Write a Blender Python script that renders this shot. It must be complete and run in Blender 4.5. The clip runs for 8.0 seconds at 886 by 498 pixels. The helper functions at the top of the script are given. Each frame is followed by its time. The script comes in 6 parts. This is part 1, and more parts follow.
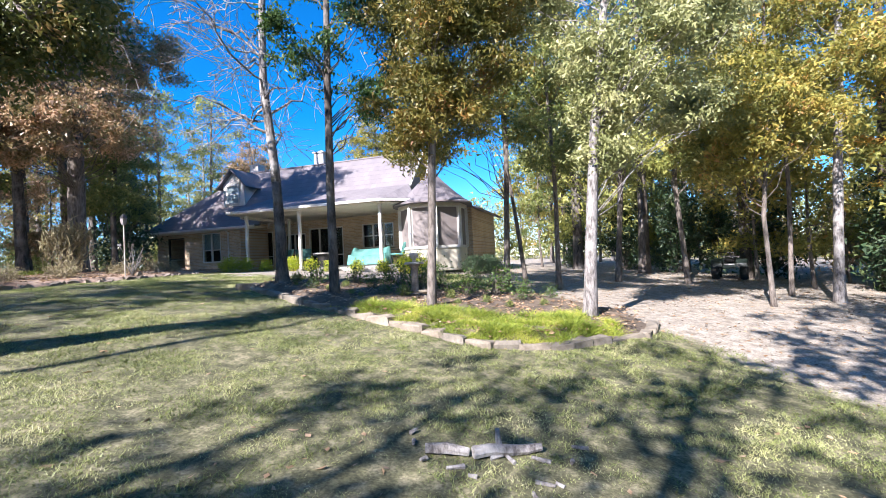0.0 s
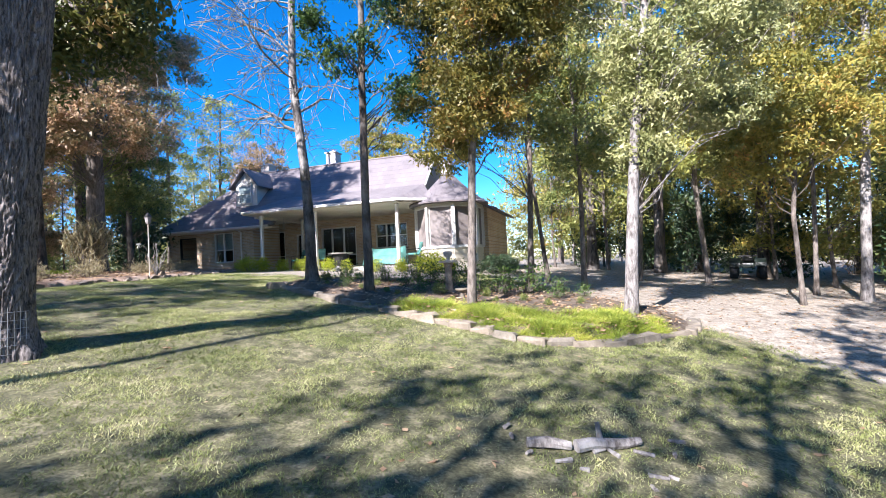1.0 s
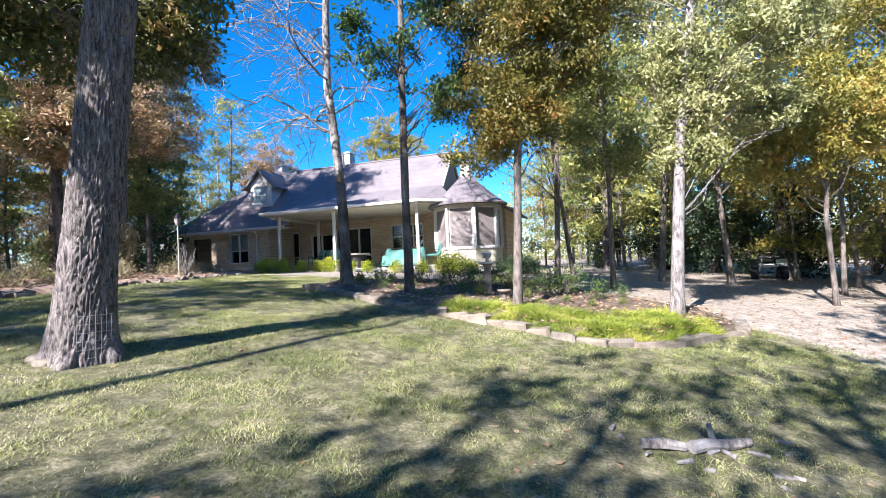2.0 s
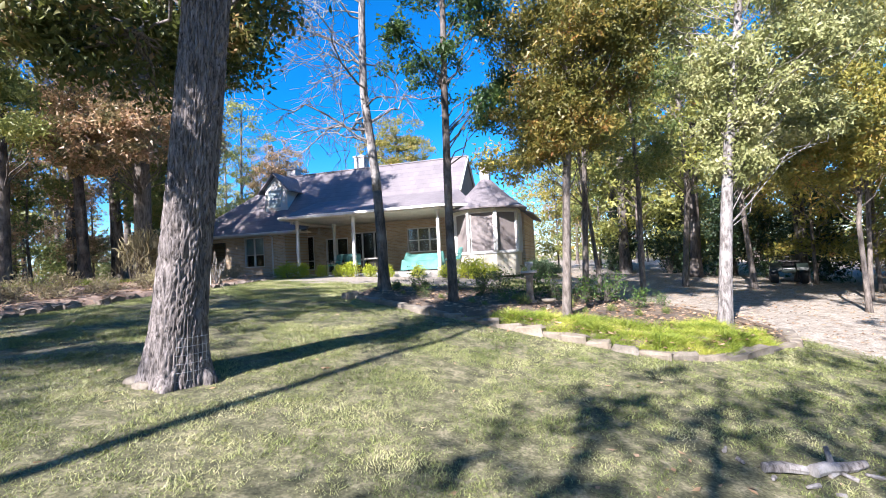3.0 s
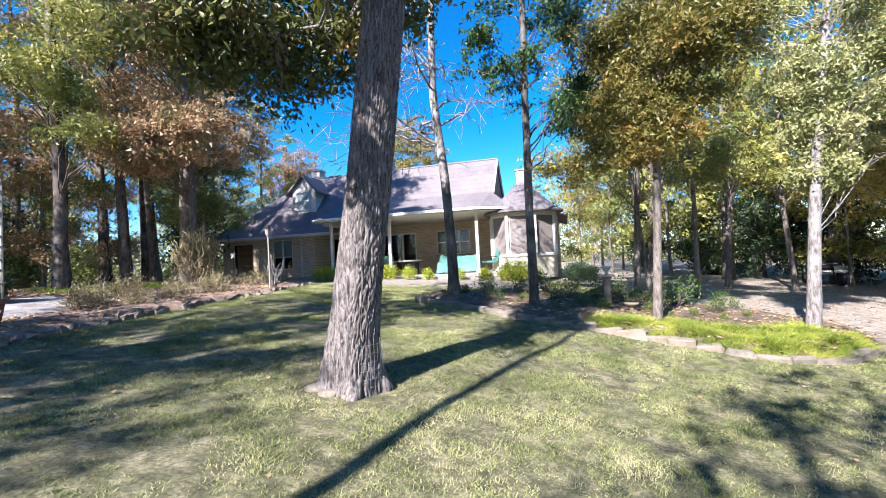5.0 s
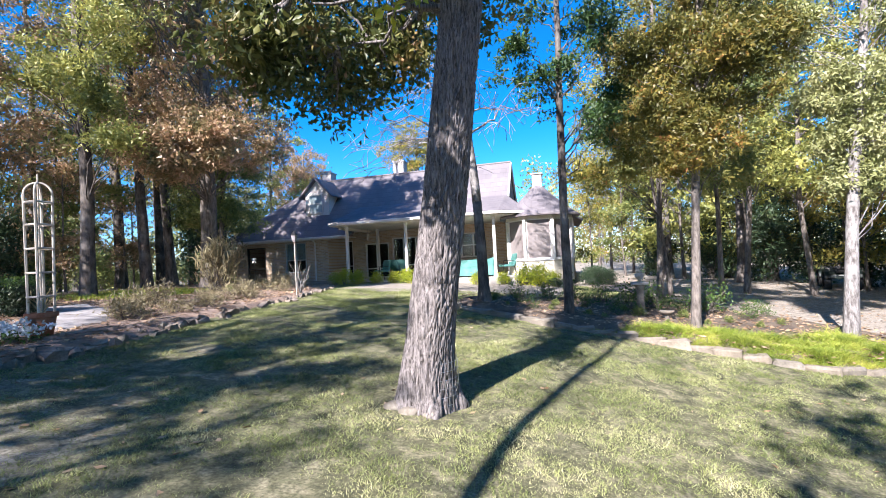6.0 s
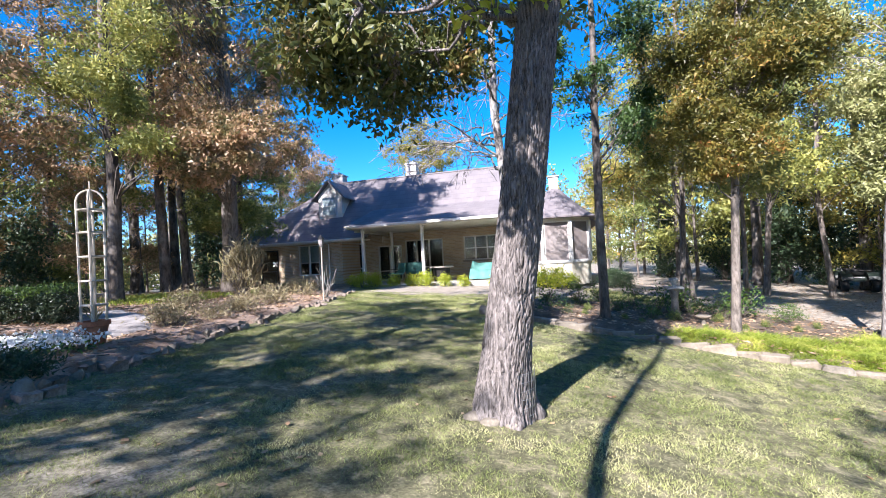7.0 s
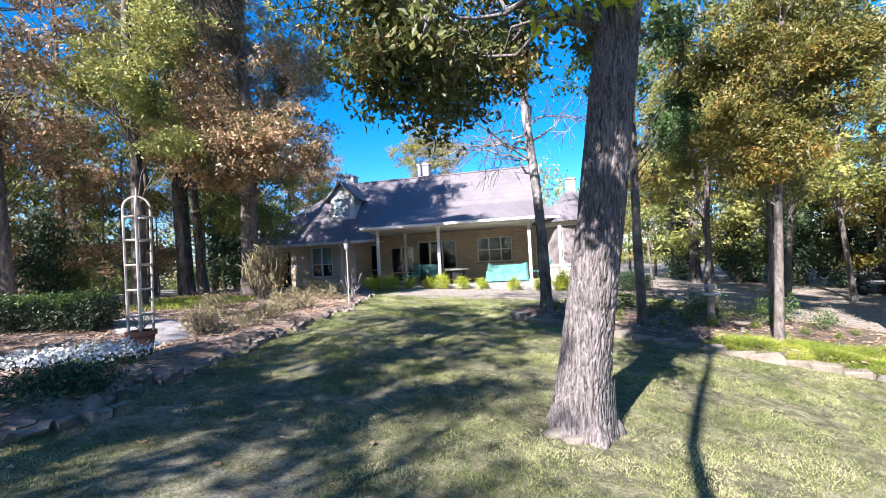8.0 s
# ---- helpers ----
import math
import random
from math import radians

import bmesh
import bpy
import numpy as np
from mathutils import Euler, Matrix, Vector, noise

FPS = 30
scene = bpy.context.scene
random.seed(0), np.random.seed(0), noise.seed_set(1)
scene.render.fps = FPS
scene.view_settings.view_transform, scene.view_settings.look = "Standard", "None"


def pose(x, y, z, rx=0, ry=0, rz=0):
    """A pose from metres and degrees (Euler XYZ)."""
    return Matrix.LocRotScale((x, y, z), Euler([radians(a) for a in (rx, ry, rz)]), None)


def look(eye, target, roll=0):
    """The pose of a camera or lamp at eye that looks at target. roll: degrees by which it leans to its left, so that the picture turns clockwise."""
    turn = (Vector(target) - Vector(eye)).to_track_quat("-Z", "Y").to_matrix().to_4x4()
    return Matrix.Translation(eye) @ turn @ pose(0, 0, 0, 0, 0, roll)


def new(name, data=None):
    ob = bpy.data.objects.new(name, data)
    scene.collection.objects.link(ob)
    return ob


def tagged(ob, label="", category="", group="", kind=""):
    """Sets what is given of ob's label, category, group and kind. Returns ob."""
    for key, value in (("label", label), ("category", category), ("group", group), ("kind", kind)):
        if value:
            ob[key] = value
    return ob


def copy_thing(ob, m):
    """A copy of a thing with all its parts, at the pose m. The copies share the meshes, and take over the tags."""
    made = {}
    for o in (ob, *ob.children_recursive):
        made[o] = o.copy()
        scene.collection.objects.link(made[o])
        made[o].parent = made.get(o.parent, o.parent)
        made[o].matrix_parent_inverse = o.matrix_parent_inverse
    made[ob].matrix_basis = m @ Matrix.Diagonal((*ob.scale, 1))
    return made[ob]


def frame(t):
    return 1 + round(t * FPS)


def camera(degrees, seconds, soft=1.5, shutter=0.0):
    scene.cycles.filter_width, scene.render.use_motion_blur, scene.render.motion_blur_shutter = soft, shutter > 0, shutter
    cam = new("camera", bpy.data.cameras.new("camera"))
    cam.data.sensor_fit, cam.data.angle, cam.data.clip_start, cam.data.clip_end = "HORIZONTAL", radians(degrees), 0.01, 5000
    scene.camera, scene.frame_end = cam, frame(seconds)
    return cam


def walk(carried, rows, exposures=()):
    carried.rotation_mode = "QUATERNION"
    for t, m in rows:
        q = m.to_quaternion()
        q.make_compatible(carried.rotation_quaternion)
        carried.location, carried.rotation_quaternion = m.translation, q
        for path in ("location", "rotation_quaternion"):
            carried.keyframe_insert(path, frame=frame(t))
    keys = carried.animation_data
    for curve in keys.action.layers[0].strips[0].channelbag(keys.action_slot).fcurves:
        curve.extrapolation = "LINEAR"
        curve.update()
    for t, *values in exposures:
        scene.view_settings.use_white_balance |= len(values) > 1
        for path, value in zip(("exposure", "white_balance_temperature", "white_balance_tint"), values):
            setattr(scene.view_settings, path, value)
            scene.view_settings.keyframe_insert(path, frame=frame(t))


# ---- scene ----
cam = camera(90.0, 8.0, soft=0.8)
PATH = [
    (0, (0.522, 0.131, 1.922), (-0.08, 2.038, 1.966), -2.8),
    (0.5, (0.14, -0.004, 1.915), (-0.457, 1.904, 1.959), -2.8),
    (1, (-0.247, -0.097, 1.899), (-0.839, 1.813, 1.948), -2.8),
    (1.5, (-0.663, -0.235, 1.89), (-1.252, 1.676, 1.942), -2.8),
    (3, (-2.056, -0.722, 2.242), (-2.622, 1.196, 2.287), -3.0),
    (3.5, (-2.542, -0.908, 2.289), (-3.1, 1.012, 2.334), -3.0),
    (4, (-2.995, -1.035, 2.306), (-3.542, 0.888, 2.353), -3.0),
    (4.5, (-3.468, -1.158, 2.328), (-4.006, 0.768, 2.377), -3.0),
    (6, (-4.669, -1.521, 2.638), (-5.189, 0.409, 2.682), -3.0),
    (6.5, (-5.073, -1.634, 2.722), (-5.588, 0.298, 2.767), -3.0),
    (7, (-5.471, -1.73, 2.784), (-5.98, 0.204, 2.829), -3.1),
    (7.5, (-5.894, -1.797, 2.882), (-6.396, 0.139, 2.925), -3.1),
    (8, (-6.293, -1.818, 2.963), (-6.79, 0.119, 3.004), -3.0),
]
walk(cam, [(t, look(eye, target, roll)) for t, eye, target, roll in PATH],
     [(0.0, 1.7, 6530, 18.5), (8.0, 1.7, 6530, 18.5)])


# ---------------------------------------------------------------- world, sun
SUN_EL, SUN_AZ = 36.0, 253.0        # degrees; azimuth counted from +x towards +y, of the way to the sun
sun_way = Vector((math.cos(radians(SUN_EL)) * math.cos(radians(SUN_AZ)), math.cos(radians(SUN_EL)) * math.sin(radians(SUN_AZ)), math.sin(radians(SUN_EL))))
world = bpy.data.worlds.new("sky")
scene.world = world
world.use_nodes = True
sky = world.node_tree.nodes.new("ShaderNodeTexSky")
sky.sky_type, sky.sun_disc = "NISHITA", False
sky.sun_elevation, sky.sun_rotation = radians(SUN_EL), radians(90 - SUN_AZ)
sky.altitude, sky.air_density, sky.dust_density, sky.ozone_density = 3000, 1.2, 2.2, 6.0
deep = world.node_tree.nodes.new("ShaderNodeHueSaturation")
deep.inputs["Hue"].default_value, deep.inputs["Saturation"].default_value, deep.inputs["Value"].default_value = 0.5, 1.32, 1.0
world.node_tree.links.new(sky.outputs[0], deep.inputs["Color"])
world.node_tree.links.new(deep.outputs[0], world.node_tree.nodes["Background"].inputs[0])
world.node_tree.nodes["Background"].inputs[1].default_value = 0.1
sun = new("sun", bpy.data.lights.new("sun", "SUN"))
sun.data.energy, sun.data.angle, sun.data.color = 5.0, radians(0.55), (1.0, 0.985, 0.975)
sun.matrix_world = look((0, 0, 60), Vector((0, 0, 60)) - sun_way)


# ---------------------------------------------------------------- materials
def material(name, base, rough=0.8, metal=0.0):
    m = bpy.data.materials.new(name)
    m.use_nodes = True
    b = m.node_tree.nodes["Principled BSDF"]
    b.inputs["Base Color"].default_value, b.inputs["Roughness"].default_value, b.inputs["Metallic"].default_value = (*base, 1), rough, metal
    return m, m.node_tree.nodes, m.node_tree.links, b


def ramp(nodes, stops):
    r = nodes.new("ShaderNodeValToRGB")
    while len(r.color_ramp.elements) < len(stops):
        r.color_ramp.elements.new(0.5)
    for e, (p, c) in zip(r.color_ramp.elements, stops):
        e.position, e.color = p, (*c, 1)
    return r


def noise_tex(nodes, links, scale, detail=4.0, coord="Object", stretch=(1, 1, 1), rough=0.55):
    t, n, mp = nodes.new("ShaderNodeTexCoord"), nodes.new("ShaderNodeTexNoise"), nodes.new("ShaderNodeMapping")
    n.inputs["Scale"].default_value, n.inputs["Detail"].default_value, n.inputs["Roughness"].default_value = scale, detail, rough
    mp.inputs["Scale"].default_value = stretch
    links.new(t.outputs[coord], mp.inputs[0])
    links.new(mp.outputs[0], n.inputs["Vector"])
    return n


def mixed(nodes, links, fac, a, b, mode="MIX"):
    m = nodes.new("ShaderNodeMix")
    m.data_type, m.blend_type = "RGBA", mode
    for sock, v in ((m.inputs["Factor"], fac), (m.inputs["A"], a), (m.inputs["B"], b)):
        if isinstance(v, (int, float)):
            sock.default_value = v
        elif isinstance(v, tuple):
            sock.default_value = (*v, 1)
        else:
            links.new(v, sock)
    return m.outputs["Result"]


def bump(nodes, links, b, height, strength=0.4, dist=0.02):
    n = nodes.new("ShaderNodeBump")
    n.inputs["Strength"].default_value, n.inputs["Distance"].default_value = strength, dist
    links.new(height, n.inputs["Height"])
    links.new(n.outputs[0], b.inputs["Normal"])


def mottled(name, stops, scale, rough=0.85, fine=60.0, relief=0.3, dist=0.01, metal=0.0, stretch=(1, 1, 1), vary=0.0):
    """A surface with stains at one scale and grain at another."""
    m, n, l, b = material(name, stops[0][1], rough, metal)
    big, small = noise_tex(n, l, scale, 5, stretch=stretch), noise_tex(n, l, fine, 3, stretch=stretch)
    r = ramp(n, stops)
    l.new(big.outputs[0], r.inputs[0])
    g = ramp(n, [(0.3, (0.72, 0.72, 0.72)), (0.7, (1.0, 1.0, 1.0))])
    l.new(small.outputs[0], g.inputs[0])
    c = mixed(n, l, 1.0, r.outputs[0], g.outputs[0], "MULTIPLY")
    if vary:
        o = n.new("ShaderNodeObjectInfo")
        v = ramp(n, [(0.0, (1 - vary,) * 3), (1.0, (1.0, 1.0 - vary * 0.15, 1.0 - vary * 0.3))])
        l.new(o.outputs["Random"], v.inputs[0])
        c = mixed(n, l, 1.0, c, v.outputs[0], "MULTIPLY")
    l.new(c, b.inputs["Base Color"])
    bump(n, l, b, small.outputs[0], relief, dist)
    return m


def leaf_material(name, stops, through_light=0.45, rough=0.5):
    """Leaves, each with its own colour, that let some light through."""
    m, n, l, b = material(name, stops[0][1], rough)
    geo = n.new("ShaderNodeNewGeometry")
    r = ramp(n, [(p, tuple(min(0.85, 1.5 * v) for v in q)) for p, q in stops])
    clump, patch = noise_tex(n, l, 1.5, 2), noise_tex(n, l, 0.7, 3)
    share = n.new("ShaderNodeMath")          # sprays of like colour, with some stray leaves
    share.operation = "MULTIPLY_ADD"
    l.new(clump.outputs[0], share.inputs[0])
    share.inputs[1].default_value = 1.7
    stray = n.new("ShaderNodeMath")
    stray.operation = "MULTIPLY_ADD"
    l.new(geo.outputs["Random Per Island"], stray.inputs[0])
    stray.inputs[1].default_value, stray.inputs[2].default_value = 0.5, -0.6
    l.new(stray.outputs[0], share.inputs[2])
    l.new(share.outputs[0], r.inputs[0])
    g = ramp(n, [(0.3, (0.7, 0.74, 0.72)), (0.7, (1.0, 1.0, 1.0))])
    l.new(patch.outputs[0], g.inputs[0])
    c = mixed(n, l, 1.0, r.outputs[0], g.outputs[0], "MULTIPLY")
    l.new(c, b.inputs["Base Color"])
    t, mx = n.new("ShaderNodeBsdfTranslucent"), n.new("ShaderNodeMixShader")
    l.new(c, t.inputs[0])
    mx.inputs[0].default_value = through_light * 0.7
    l.new(b.outputs[0], mx.inputs[1])
    l.new(t.outputs[0], mx.inputs[2])
    l.new(mx.outputs[0], n["Material Output"].inputs[0])
    return m


def bark_material(name, dark, light, scale=9.0, depth=0.03, lichen=0.0, long=0.3):
    m, n, l, b = material(name, dark, 0.95)
    ridges = noise_tex(n, l, scale, 6, stretch=(1, 1, long), rough=0.7)
    blotch = noise_tex(n, l, 1.6, 4)
    r = ramp(n, [(0.38, dark), (0.62, light)])
    l.new(ridges.outputs[0], r.inputs[0])
    c = r.outputs[0]
    if lichen:
        f = ramp(n, [(0.5, (0, 0, 0)), (0.62, (lichen,) * 3)])
        l.new(blotch.outputs[0], f.inputs[0])
        c = mixed(n, l, f.outputs[0], c, (0.42, 0.41, 0.39))
    l.new(c, b.inputs["Base Color"])
    bump(n, l, b, ridges.outputs[0], 0.9, depth)
    return m


BARK_OAK = bark_material("oak bark", (0.042, 0.035, 0.032), (0.265, 0.236, 0.222), 46.0, 0.016, 0.0, 0.1)
BARK_GREY = bark_material("grey bark", (0.07, 0.058, 0.048), (0.22, 0.19, 0.165), 14.0, 0.02)
BARK_PALE = bark_material("pale bark", (0.08, 0.07, 0.064), (0.3, 0.28, 0.265), 20.0, 0.02, 0.6)
BARK_WOODS = bark_material("woodland bark", (0.035, 0.029, 0.025), (0.15, 0.125, 0.105), 8.0, 0.03, 0.25)
LEAF_OAK = leaf_material("oak leaves", [(0.0, (0.045, 0.06, 0.018)), (0.5, (0.085, 0.1, 0.026)), (0.8, (0.15, 0.135, 0.04)), (1.0, (0.27, 0.16, 0.075))])
LEAF_DARK = leaf_material("dark green leaves", [(0.0, (0.02, 0.045, 0.015)), (0.7, (0.05, 0.095, 0.022)), (1.0, (0.11, 0.15, 0.03))])
LEAF_GOLD = leaf_material("golden brown leaves", [(0.0, (0.09, 0.105, 0.025)), (0.45, (0.19, 0.18, 0.04)), (0.8, (0.32, 0.25, 0.055)), (1.0, (0.36, 0.18, 0.06))], 0.45)
LEAF_AMBER = leaf_material("amber leaves", [(0.0, (0.05, 0.06, 0.014)), (0.45, (0.11, 0.105, 0.022)), (0.8, (0.2, 0.15, 0.032)), (1.0, (0.26, 0.11, 0.035))], 0.45)
LEAF_ORANGE = leaf_material("orange leaves", [(0.0, (0.16, 0.15, 0.03)), (0.4, (0.42, 0.27, 0.05)), (0.75, (0.5, 0.25, 0.06)), (1.0, (0.42, 0.14, 0.05))], 0.5)
LEAF_YELLOW = leaf_material("yellow green leaves", [(0.0, (0.1, 0.12, 0.032)), (0.5, (0.24, 0.25, 0.068)), (1.0, (0.42, 0.37, 0.11))], 0.55)
LEAF_PALE = leaf_material("pale green leaves", [(0.0, (0.1, 0.115, 0.04)), (0.5, (0.22, 0.23, 0.09)), (1.0, (0.38, 0.36, 0.19))], 0.4)
LEAF_RUSSET = leaf_material("russet leaves", [(0.0, (0.08, 0.085, 0.03)), (0.35, (0.2, 0.15, 0.07)), (0.7, (0.36, 0.22, 0.125)), (1.0, (0.48, 0.35, 0.24))], 0.5)
LEAF_WOODS = leaf_material("woodland leaves", [(0.0, (0.06, 0.088, 0.028)), (0.5, (0.14, 0.17, 0.048)), (0.85, (0.27, 0.26, 0.08)), (1.0, (0.36, 0.28, 0.11))], 0.5)
LEAF_FAR = leaf_material("far woodland leaves", [(0.0, (0.07, 0.09, 0.03)), (0.4, (0.16, 0.18, 0.06)), (0.75, (0.3, 0.27, 0.1)), (1.0, (0.36, 0.26, 0.16))])
LEAF_CEDAR = leaf_material("cedar foliage", [(0.0, (0.016, 0.035, 0.018)), (0.7, (0.04, 0.07, 0.03)), (1.0, (0.09, 0.11, 0.04))], 0.2)
LEAF_LIME = leaf_material("lime shrub leaves", [(0.0, (0.12, 0.17, 0.015)), (0.5, (0.3, 0.34, 0.025)), (1.0, (0.5, 0.46, 0.06))], 0.4)
LEAF_SHRUB = leaf_material("green shrub leaves", [(0.0, (0.02, 0.045, 0.012)), (0.6, (0.06, 0.11, 0.02)), (1.0, (0.14, 0.2, 0.03))], 0.3)
# near-black: the shade on the hedge's front is put into the leaf colour
LEAF_HEDGE_SHADE = leaf_material("hedge leaves with shade painted in", [(0.0, (0.006, 0.014, 0.006)), (0.7, (0.014, 0.028, 0.01)), (1.0, (0.03, 0.045, 0.015))], 0.1)
LEAF_TAN = leaf_material("straw stems", [(0.0, (0.12, 0.095, 0.05)), (0.5, (0.24, 0.195, 0.11)), (1.0, (0.36, 0.32, 0.17))], 0.4)
LEAF_DRY = leaf_material("fallen leaves", [(0.0, (0.1, 0.06, 0.035)), (0.5, (0.27, 0.17, 0.1)), (1.0, (0.45, 0.33, 0.22))], 0.2)
PETAL = leaf_material("white petals", [(0.0, (0.6, 0.62, 0.6)), (1.0, (0.85, 0.85, 0.83))], 0.2)
GRASS = leaf_material("lawn blades", [(0.0, (0.05, 0.064, 0.02)), (0.35, (0.12, 0.144, 0.042)), (0.65, (0.235, 0.25, 0.096)), (1.0, (0.4, 0.37, 0.21))], 0.35)
COVER = leaf_material("bed cover blades", [(0.0, (0.05, 0.09, 0.015)), (0.5, (0.2, 0.25, 0.03)), (1.0, (0.46, 0.42, 0.1))], 0.4)

BRICK, n, l, b = material("tan brick", (0.4, 0.3, 0.22), 0.9)
tc, mp, bt = n.new("ShaderNodeTexCoord"), n.new("ShaderNodeMapping"), n.new("ShaderNodeTexBrick")
mp.inputs["Rotation"].default_value = (radians(90), 0, 0)
l.new(tc.outputs["Object"], mp.inputs[0])
l.new(mp.outputs[0], bt.inputs["Vector"])
bt.inputs["Scale"].default_value = 1.0
bt.inputs["Brick Width"].default_value, bt.inputs["Row Height"].default_value, bt.inputs["Mortar Size"].default_value = 0.21, 0.075, 0.008
bt.inputs["Color1"].default_value, bt.inputs["Color2"].default_value, bt.inputs["Mortar"].default_value = (0.48, 0.345, 0.22, 1), (0.64, 0.5, 0.34, 1), (0.6, 0.55, 0.47, 1)
st = noise_tex(n, l, 1.2, 5)
sr = ramp(n, [(0.3, (0.75, 0.72, 0.7)), (0.7, (1, 1, 1))])
l.new(st.outputs[0], sr.inputs[0])
l.new(mixed(n, l, 1.0, bt.outputs[0], sr.outputs[0], "MULTIPLY"), b.inputs["Base Color"])
bump(n, l, b, bt.outputs[1], -0.4, 0.006)

SHINGLE, n, l, b = material("asphalt shingles", (0.2, 0.18, 0.18), 0.92)
tc, bt, mp = n.new("ShaderNodeTexCoord"), n.new("ShaderNodeTexBrick"), n.new("ShaderNodeMapping")
l.new(tc.outputs["Object"], mp.inputs[0])
mp.inputs["Rotation"].default_value = (radians(60), 0, 0)
l.new(mp.outputs[0], bt.inputs["Vector"])
bt.inputs["Scale"].default_value = 1.0
bt.inputs["Brick Width"].default_value, bt.inputs["Row Height"].default_value, bt.inputs["Mortar Size"].default_value = 0.3, 0.1, 0.004
bt.inputs["Color1"].default_value, bt.inputs["Color2"].default_value, bt.inputs["Mortar"].default_value = (0.185, 0.166, 0.171, 1), (0.212, 0.19, 0.195, 1), (0.15, 0.135, 0.14, 1)
st = noise_tex(n, l, 0.8, 6)
sr = ramp(n, [(0.3, (0.78, 0.78, 0.8)), (0.7, (1, 1, 1))])
l.new(st.outputs[0], sr.inputs[0])
l.new(mixed(n, l, 1.0, bt.outputs[0], sr.outputs[0], "MULTIPLY"), b.inputs["Base Color"])
bump(n, l, b, bt.outputs[1], -0.5, 0.01)

CREAM = mottled("cream paint", [(0.35, (0.68, 0.62, 0.49)), (0.65, (0.78, 0.72, 0.59))], 1.5, 0.6, 40, 0.08)
WHITE = mottled("white trim paint", [(0.35, (0.7, 0.68, 0.63)), (0.65, (0.8, 0.78, 0.74))], 2.0, 0.55, 40, 0.08)
SIDING = mottled("grey board siding", [(0.35, (0.27, 0.25, 0.25)), (0.65, (0.34, 0.32, 0.31))], 1.0, 0.8, 30, 0.2)
SCREEN = mottled("grey solar screen", [(0.35, (0.21, 0.18, 0.17)), (0.65, (0.26, 0.23, 0.22))], 1.4, 0.75, 220, 0.1)
BLIND = mottled("pale teal blinds", [(0.35, (0.3, 0.4, 0.42)), (0.65, (0.38, 0.48, 0.5))], 1.0, 0.5, 60, 0.1)
ROOM = mottled("dim room plaster", [(0.35, (0.025, 0.021, 0.018)), (0.65, (0.045, 0.038, 0.032))], 1.0, 0.9, 30, 0.1)
STUCCO = mottled("pale stucco", [(0.35, (0.5, 0.47, 0.45)), (0.65, (0.62, 0.59, 0.57))], 2.0, 0.9, 50, 0.3)
CONCRETE = mottled("patio concrete", [(0.35, (0.36, 0.34, 0.31)), (0.65, (0.47, 0.45, 0.41))], 1.3, 0.9, 50, 0.2)
METAL = mottled("dark painted metal", [(0.35, (0.03, 0.03, 0.032)), (0.65, (0.055, 0.052, 0.05))], 4, 0.45, 60, 0.1, metal=0.6)
STEEL = mottled("galvanised wire", [(0.35, (0.4, 0.4, 0.4)), (0.65, (0.55, 0.55, 0.54))], 8, 0.4, 90, 0.1, metal=0.8)
TEAL = mottled("teal canvas", [(0.3, (0.045, 0.18, 0.16)), (0.7, (0.12, 0.31, 0.27))], 2.5, 0.75, 150, 0.3)
TERRACOTTA = mottled("terracotta", [(0.35, (0.3, 0.1, 0.05)), (0.65, (0.42, 0.17, 0.09))], 5, 0.85, 60, 0.2)
TIMBER = mottled("weathered timber", [(0.35, (0.4, 0.36, 0.3)), (0.65, (0.58, 0.53, 0.45))], 4, 0.9, 50, 0.4, stretch=(1, 1, 0.2))
STONE = mottled("tan limestone", [(0.3, (0.19, 0.165, 0.13)), (0.55, (0.32, 0.285, 0.23)), (0.75, (0.47, 0.43, 0.36))], 3.5, 0.95, 40, 0.5, 0.015, vary=0.35)
ROCK = mottled("grey garden rock", [(0.3, (0.17, 0.14, 0.115)), (0.55, (0.34, 0.29, 0.245)), (0.75, (0.52, 0.47, 0.41))], 5, 0.95, 40, 0.6, 0.02, vary=0.4)
SOIL = mottled("dark bed soil", [(0.3, (0.08, 0.06, 0.045)), (0.55, (0.17, 0.13, 0.095)), (0.8, (0.3, 0.235, 0.17))], 3.0, 1.0, 45, 0.9, 0.03)
MULCH = mottled("leaf mulch", [(0.3, (0.2, 0.13, 0.09)), (0.55, (0.4, 0.29, 0.22)), (0.8, (0.58, 0.46, 0.37))], 2.0, 1.0, 45, 0.9, 0.03)
GRAVEL = mottled("pale gravel", [(0.3, (0.26, 0.24, 0.23)), (0.7, (0.45, 0.43, 0.41))], 3.0, 0.95, 70, 0.9, 0.02)
RUBBER = mottled("black tyre rubber", [(0.35, (0.015, 0.015, 0.015)), (0.65, (0.03, 0.03, 0.03))], 6, 0.85, 80, 0.3)
PLASTIC = mottled("dark green plastic", [(0.35, (0.012, 0.022, 0.018)), (0.65, (0.025, 0.035, 0.03))], 3, 0.4, 60, 0.1)

GLASS, n, l, b = material("window glass", (0.9, 0.95, 0.95), 0.03)
b.inputs["Transmission Weight"].default_value = 1.0
b.inputs["IOR"].default_value = 1.45

